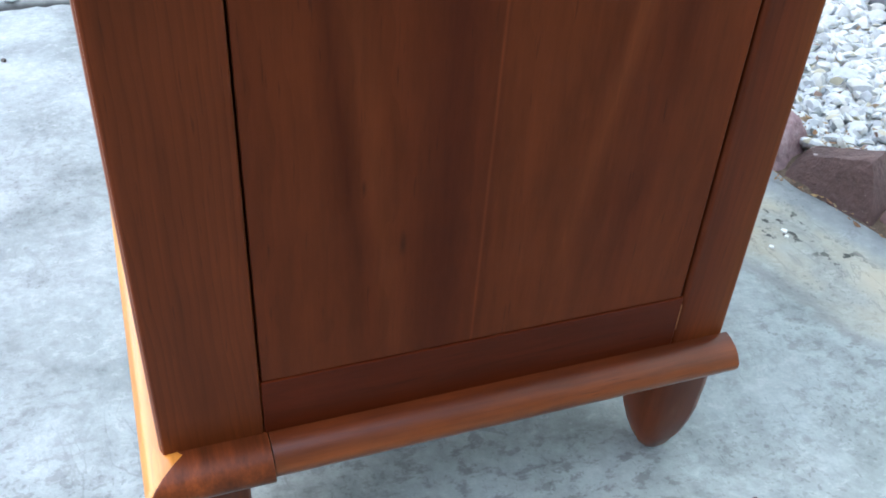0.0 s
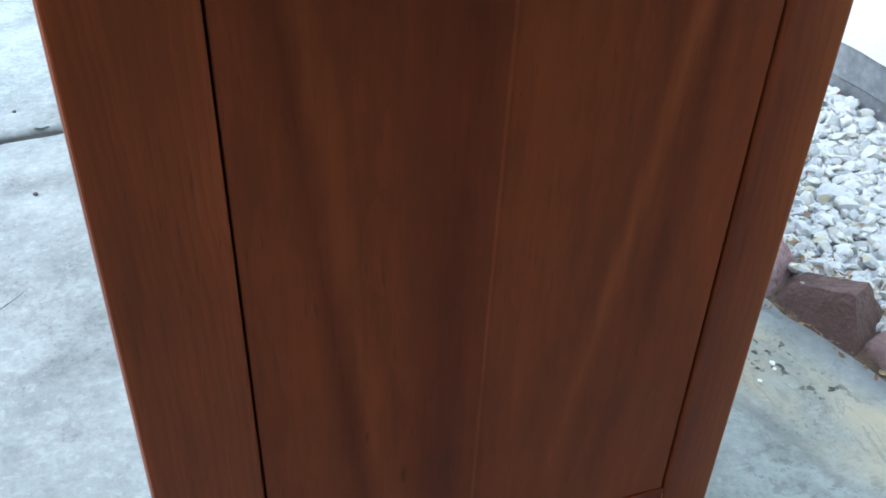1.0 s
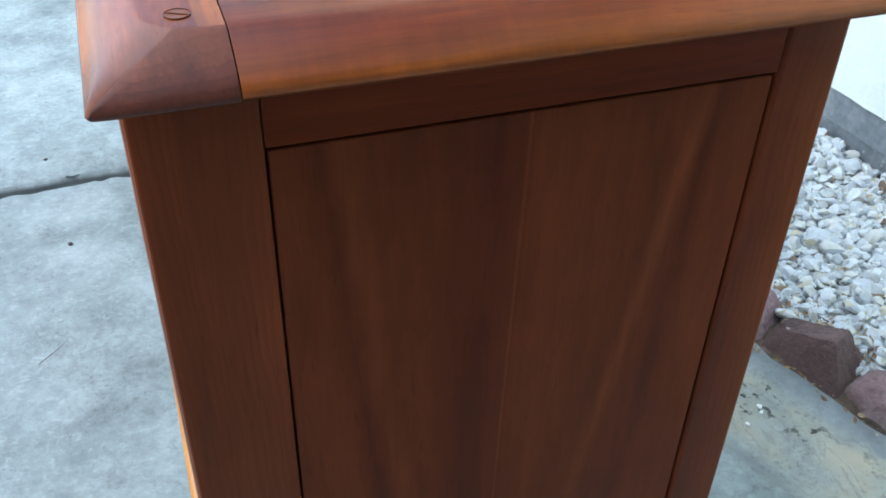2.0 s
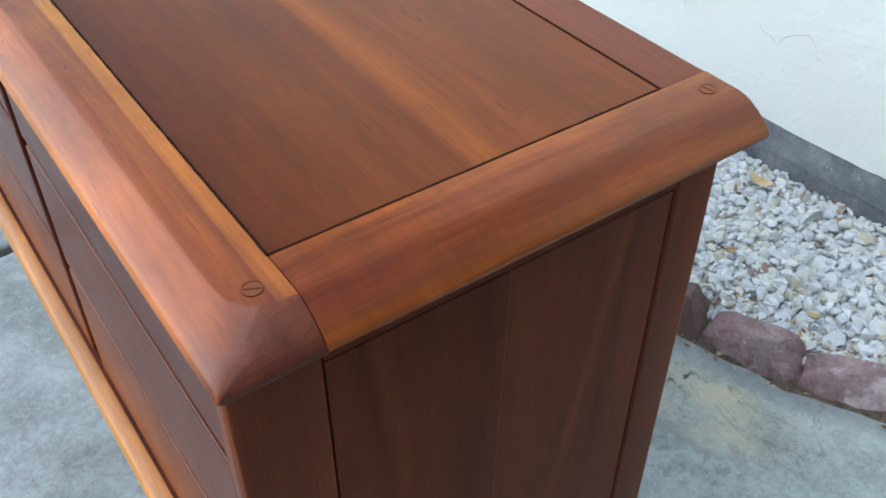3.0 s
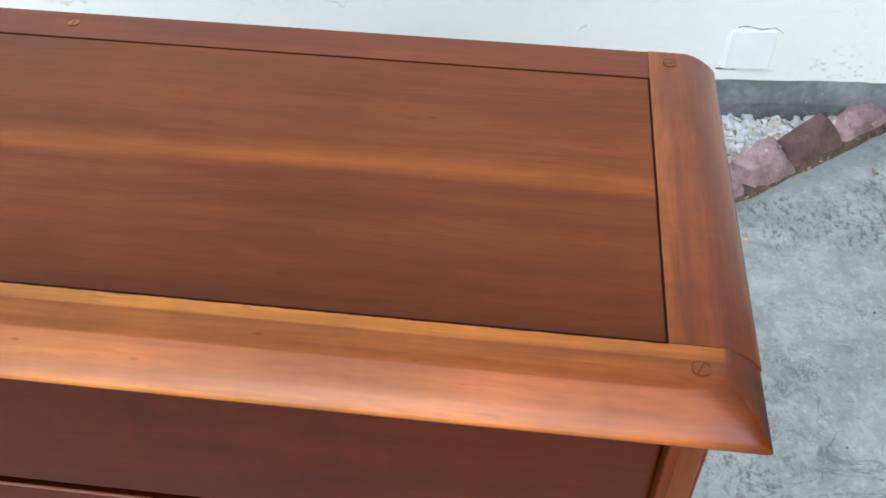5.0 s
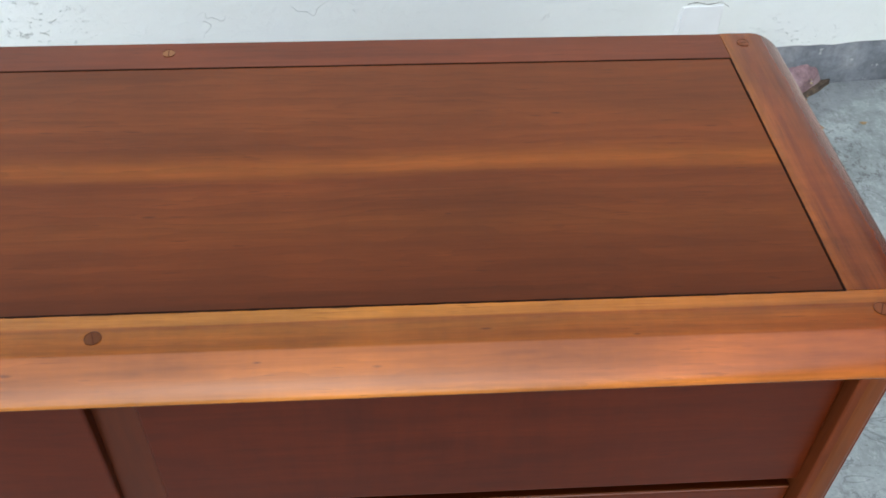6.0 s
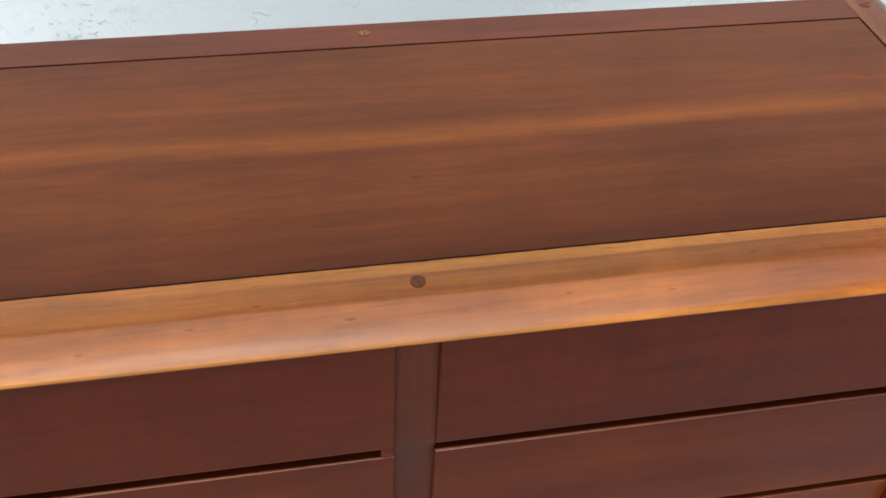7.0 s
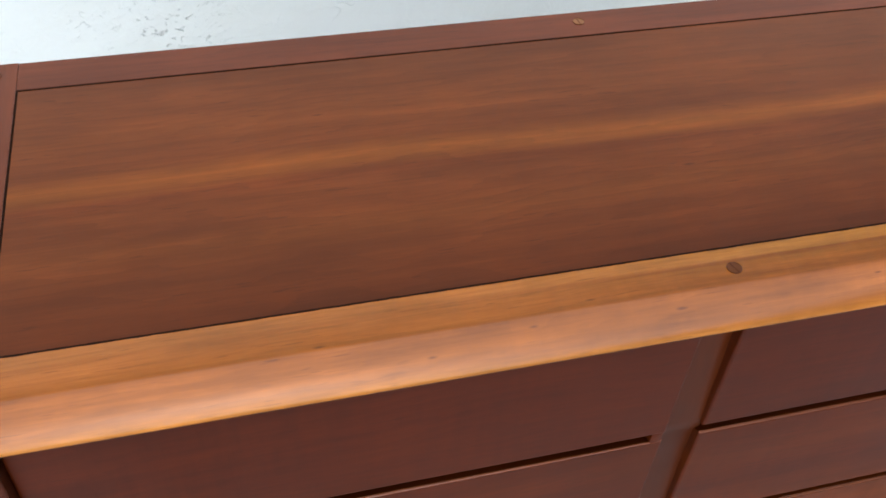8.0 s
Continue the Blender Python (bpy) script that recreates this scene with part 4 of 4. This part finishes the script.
# ---------------------------------------------------------------- stone edging
def edging_stone(a, b, low, high, depth, seed, mat, label, ridge=0.68, chips=9):
    """A split wedge of sandstone along the edge from a to b: low at its near end, rising to a ridge that breaks off in a steep end face."""
    rnd = random.Random(seed)
    a, b = Vector((*a, 0)), Vector((*b, 0))
    length = (b - a).length + 0.004
    bm = bmesh.new()
    bmesh.ops.create_cube(bm, size=1.0)
    for v in bm.verts:
        right, back, top = v.co.x > 0, v.co.y > 0, v.co.z > 0
        wob = rnd.uniform(-0.004, 0.004)
        if top:
            v.co.x = length * (ridge + rnd.uniform(-0.05, 0.05) if right else 0.03)
            v.co.y = depth * 0.72 + wob if back else 0.017 + (0.012 if right else 0.0) + wob * 1.5
            v.co.z = (high * (0.94 if back else 1.0) if right else low * (1.12 if back else 1.0)) + wob * 0.6
        else:
            v.co.x = length + 0.010 if right else -0.006
            v.co.y = depth if back else wob * 0.6
            v.co.z = -0.012
    bmesh.ops.subdivide_edges(bm, edges=list(bm.edges), cuts=11, use_grid_fill=True)
    mid = Vector((length * 0.5, depth * 0.45, high * 0.4))
    # a few chips struck off the arrises
    for _ in range(chips):
        n = Vector((rnd.uniform(-0.9, 0.9), -abs(rnd.gauss(0.5, 0.5)), abs(rnd.gauss(0.6, 0.5)))).normalized()
        far = max((v.co - mid).dot(n) for v in bm.verts)
        lim = far * rnd.uniform(0.74, 0.92)
        for v in bm.verts:
            over = (v.co - mid).dot(n) - lim
            if over > 0:
                v.co -= n * over * 0.95
    bmesh.ops.smooth_vert(bm, verts=bm.verts, factor=0.32, use_axis_x=True, use_axis_y=True, use_axis_z=True)
    off = Vector((seed * 3.7, seed * 1.3, 0))
    for v in bm.verts:
        v.co += noise.noise_vector(v.co * 16 + off) * 0.0042 + noise.noise_vector(v.co * 48 + off) * 0.0022 + noise.noise_vector(v.co * 120 + off) * 0.0009
    bmesh.ops.transform(bm, matrix=Matrix.Translation(a) @ Matrix.Rotation(math.atan2(b.y - a.y, b.x - a.x), 4, "Z"), verts=bm.verts)
    mid = (a + b) / 2
    return thing("edging_stone", bm, mat, label, "stone", "edging stones along the gravel", base=(mid.x, mid.y, 0), angle=30)


CUTS = [-1.10, -0.94, -0.78, -0.625, -0.475, -0.335, -0.205, -0.052, 0.075, 0.205, 0.335, 0.44, 0.55, 0.665]
MAUVE = "rough split mauve sandstone edging block beside gravel"
SHADES = {5: (M_EDGING_DARK, "dark purple brown sandstone edging block beside gravel"), 6: (M_EDGING_MID, "purple brown split sandstone edging block beside gravel"), 7: (M_EDGING_PALE, "purple sandstone edging block with pale scars"), 8: (M_EDGING_PALE, "purple sandstone edging block with pale scars"), 11: (M_EDGING_DARK, "dark purple brown sandstone edging block beside gravel")}
LOWS = {4: 0.040, 5: 0.024, 6: 0.034, 7: 0.040, 8: 0.030, 9: 0.034, 10: 0.040, 11: 0.045}
HIGHS = {4: 0.076, 5: 0.070, 6: 0.058, 7: 0.060, 8: 0.066, 9: 0.062, 10: 0.078, 11: 0.080}
for i, (xa, xb) in enumerate(zip(CUTS, CUTS[1:])):
    mat, label = SHADES.get(i, (M_EDGING, MAUVE))
    edging_stone((xa + 0.003, edge_y(xa + 0.003)), (xb - 0.003, edge_y(xb - 0.003)), LOWS.get(i, 0.035), HIGHS.get(i, 0.066), 0.085, i + 3, mat, label, {5: 0.70, 9: 0.86, 10: 0.86}.get(i, 0.78), 2 if i == 5 else 9)


# ---------------------------------------------------------------- gravel
def build_gravel():
    rnd = np.random.RandomState(5)
    tmp = bmesh.new()
    bmesh.ops.create_icosphere(tmp, subdivisions=1, radius=1.0)
    tmp.verts.ensure_lookup_table()
    ico = np.array([v.co[:] for v in tmp.verts])
    fac = np.array([[v.index for v in f.verts] for f in tmp.faces])
    tmp.free()
    tmp = bmesh.new()
    bmesh.ops.create_icosphere(tmp, subdivisions=2, radius=1.0)
    tmp.verts.ensure_lookup_table()
    ico2 = np.array([v.co[:] for v in tmp.verts])
    fac2 = np.array([[v.index for v in f.verts] for f in tmp.faces])
    tmp.free()
    verts, faces, base = [], [], 0
    step = 0.0124
    for layer, z0 in ((0, 0.013), (0, 0.017), (1, 0.025)):
        for x in np.arange(-1.25, 0.66, step):
            ya, yb = edge_y(x) + 0.066, wall_y(x) - 0.010
            for y in np.arange(ya, yb, step):
                if layer == 1 and rnd.rand() < 0.36:
                    continue
                px, py = x + rnd.uniform(-.5, .5) * step, y + rnd.uniform(-.5, .5) * step
                r = 0.0092 * math.exp(rnd.normal(0, 0.29))
                s = np.array([r * rnd.uniform(1.0, 1.5), r * rnd.uniform(0.85, 1.1), r * rnd.uniform(0.62, 0.9)])
                visible = px > -0.95
                shape, tri = (ico2, fac2) if visible and layer == 1 else (ico, fac)
                # flat cuts make the split faces of crushed stone
                v = shape.copy()
                for _ in range(6):
                    d = rnd.normal(size=3)
                    d /= np.linalg.norm(d)
                    h = v @ d
                    lim = rnd.uniform(0.40, 0.74)
                    v -= np.outer(np.maximum(h - lim, 0) * 0.92, d)
                v = v * s
                q = Euler((rnd.normal(0, 0.45), rnd.normal(0, 0.45), rnd.uniform(0, 6.3))).to_matrix()
                v = v @ np.array(q).T
                lift = 0.004 * noise.noise(Vector((px * 6, py * 6, 3)))
                v += np.array([px, py, z0 + lift + rnd.uniform(-0.003, 0.004)])
                verts.append(v)
                faces.append(tri + base)
                base += len(v)
    me = bpy.data.meshes.new("gravel")
    me.from_pydata(np.concatenate(verts).tolist(), [], np.concatenate(faces).tolist())
    me.materials.append(M_PEBBLE)
    me.polygons.foreach_set("use_smooth", [True] * len(me.polygons))
    me.set_sharp_from_angle(angle=radians(24))
    ob = new("gravel", me)
    return tagged(ob, "white decorative pebbles filling the bed beside the wall", "gravel", kind="stuff")


build_gravel()


# ---------------------------------------------------------------- small things
def build_vent():
    """A white block set in the wall, with a dark slot under it."""
    vent = new("wall_vent")
    vent.matrix_world = pose(*WALL_AT, 0, 0, WALL_TURN)
    BASES[vent.name] = Vector((0, 0, 0))
    tagged(vent, "white painted square block set in the wall above the plinth", "vent")
    bm = bmesh.new()
    box(0.281, 0.372, -0.0060, 0.03, 0.140, 0.229, 0.0022, 3, bm)
    part("cover", bm, M_VENT, vent, angle=-1)
    bm = bmesh.new()
    v = [bm.verts.new(c) for c in ((0.266, -0.001, 0.141), (0.283, -0.003, 0.141), (0.283, -0.003, 0.222), (0.278, -0.001, 0.224), (0.266, 0.01, 0.141), (0.283, 0.01, 0.141), (0.283, 0.01, 0.222), (0.278, 0.01, 0.224))]
    for f in ((0, 1, 2, 3), (4, 5, 6, 7), (0, 1, 5, 4), (1, 2, 6, 5), (2, 3, 7, 6), (3, 0, 4, 7)):
        bm.faces.new([v[k] for k in f])
    part("mortar_flange", bm, M_VENT, vent)
    bm = bmesh.new()
    box(0.268, 0.308, -0.0012, 0.01, 0.1355, 0.1395, 0.001, 1, bm)
    box(0.306, 0.366, -0.0006, 0.01, 0.1380, 0.1398, 0.0005, 1, bm)
    part("slot", bm, M_PLINTH, vent)
    # the cracked mortar line over the block
    bm = bmesh.new()
    n = 22
    rows = []
    for k in range(n):
        f = k / (n - 1)
        x = 0.292 + 0.092 * f
        z = 0.2335 + 0.003 * math.sin(f * 9) - 0.012 * max(0.0, f - 0.75) / 0.25 + 0.002 * noise.noise(Vector((f * 14, 0, 2)))
        t = 0.0009 * (0.35 + abs(noise.noise(Vector((f * 9, 3, 0)))) * 2.2)
        rows.append([bm.verts.new((x, y, z + dz)) for y, dz in ((0.004, -t), (-0.0009, -t), (-0.0009, t), (0.004, t))])
    for r, q in zip(rows, rows[1:]):
        for k in range(4):
            bm.faces.new((r[k], r[(k + 1) % 4], q[(k + 1) % 4], q[k]))
    bm.faces.new(rows[0]), bm.faces.new(rows[-1])
    part("mortar_crack", bm, M_GRIT, vent)


build_vent()


def flake(bm, x, y, z, length, width, turn, tilt, curl):
    """A curled leaf blade with a pointed end, some triangles each."""
    m = Matrix.Translation((x, y, z)) @ Euler((tilt, tilt * 0.6, turn)).to_matrix().to_4x4()
    rows = []
    for k, w in enumerate((0.15, 0.8, 1.0, 0.7, 0.08)):
        u = (k / 4 - 0.5) * length
        lift = curl * (k / 4 - 0.5) ** 2 * length
        rows.append([bm.verts.new(m @ Vector((u, sgn * w * width / 2, lift + abs(sgn) * curl * width * 0.25))) for sgn in (-1, 0, 1)])
    for r0, r1 in zip(rows, rows[1:]):
        for k in range(2):
            bm.faces.new((r0[k], r0[k + 1], r1[k + 1], r1[k]))


def build_leaves():
    spots = [(0.314, 0.895, 0.004, 0.020, 30), (0.60, 1.13, 0.004, 0.022, 110), (0.70, 1.14, 0.004, 0.020, 10), (-0.03, 1.135, 0.045, 0.034, 20), (0.07, 1.16, 0.042, 0.026, 140), (-0.40, 1.125, 0.040, 0.046, 12), (-0.30, 0.93, 0.042, 0.028, 70), (-0.12, 0.92, 0.042, 0.022, 40)]
    for x, y, z, size, turn in spots:
        bm = bmesh.new()
        flake(bm, x, y, z, size, size * 0.5, radians(turn), 0.15, 0.5)
        thing("dry_leaf", bm, M_LEAF, "small curled dry brown leaf", "leaf", "dry leaves", base=(x, y, z), angle=60)
    rnd = random.Random(11)
    bm = bmesh.new()
    for _ in range(760):
        x = rnd.uniform(-0.6, 0.62)
        if rnd.random() < 0.72:
            y, z = edge_y(x) + rnd.uniform(0.066, 0.115), rnd.uniform(0.026, 0.040)
        elif rnd.random() < 0.5:
            y, z = edge_y(x) + rnd.uniform(-0.016, 0.004), 0.005
        else:
            y, z = wall_y(x) - rnd.uniform(0.012, 0.06), rnd.uniform(0.030, 0.042)
        size = rnd.uniform(0.004, 0.013)
        flake(bm, x, y, z, size, size * rnd.uniform(0.25, 0.6), rnd.uniform(0, 6.3), rnd.uniform(-0.5, 0.5), 0.6)
    me = finish("leaf_litter", bm, M_LITTER, 60)
    tagged(new("leaf_litter", me), "tan and brown leaf litter among stones and gravel", "leaf litter", kind="stuff")


build_leaves()


def build_twig_and_grit():
    bm = bmesh.new()
    pts = [Vector((-0.595, -0.239, 0.003)), Vector((-0.607, -0.224, 0.004)), Vector((-0.619, -0.212, 0.004)), Vector((-0.633, -0.202, 0.003))]
    rings = []
    for k, c in enumerate(pts):
        r = 0.0011 * (1 - 0.2 * k)
        rings.append([bm.verts.new(c + Vector((r * math.sin(a), -r * math.sin(a), r * math.cos(a)))) for a in (0, 1.26, 2.51, 3.77, 5.03)])
    for r0, r1 in zip(rings, rings[1:]):
        for k in range(5):
            bm.faces.new((r0[k], r0[(k + 1) % 5], r1[(k + 1) % 5], r1[k]))
    bm.faces.new(rings[0]), bm.faces.new(rings[-1])
    thing("twig", bm, M_TWIG, "thin dry twig lying on the concrete", "twig", base=(-0.62, -0.22, 0))
    rnd = random.Random(4)
    for x, y, r in ((0.52, 0.74, 0.004), (0.66, 0.86, 0.003), (0.36, 0.33, 0.0035), (0.58, 0.42, 0.0025), (0.285, 0.576, 0.0045), (0.09, 0.40, 0.004), (-1.147, -0.228, 0.005), (-0.868, -0.193, 0.006), (0.20, 0.15, 0.004), (0.42, 0.45, 0.003), (-0.335, -0.245, 0.003), (-0.98, -0.33, 0.004)):
        bm = bmesh.new()
        r *= 0.65
        bmesh.ops.create_icosphere(bm, subdivisions=2, radius=r)
        for v in bm.verts:
            v.co += noise.noise_vector(v.co * 300 + Vector((x, y, 0)) * 9) * r * 0.4
            v.co.z *= 0.6
        bmesh.ops.translate(bm, verts=bm.verts, vec=(x, y, r * 0.45))
        thing("grit", bm, M_GRIT, "small dark crumb of grit on the concrete", "grit", "crumbs of grit", base=(x, y, 0))


build_twig_and_grit()


def build_paint_flecks():
    for x, y, r in ((-0.227, 0.655, 0.0038), (-0.217, 0.651, 0.0025), (-0.205, 0.622, 0.0028)):
        bm = bmesh.new()
        bmesh.ops.create_circle(bm, cap_ends=True, segments=11, radius=r)
        for v in bm.verts:
            v.co *= 1 + 0.45 * noise.noise(Vector((v.co.x * 400, v.co.y * 400, x * 60)))
        top = bmesh.ops.extrude_face_region(bm, geom=list(bm.faces))["geom"]
        bmesh.ops.translate(bm, verts=[v for v in top if isinstance(v, bmesh.types.BMVert)], vec=(0, 0, 0.0022))
        bmesh.ops.translate(bm, verts=bm.verts, vec=(x, y, -0.0005))
        thing("paint_fleck", bm, M_VENT, "small splash of white paint on the concrete", "paint fleck", "paint flecks", base=(x, y, 0))


build_paint_flecks()
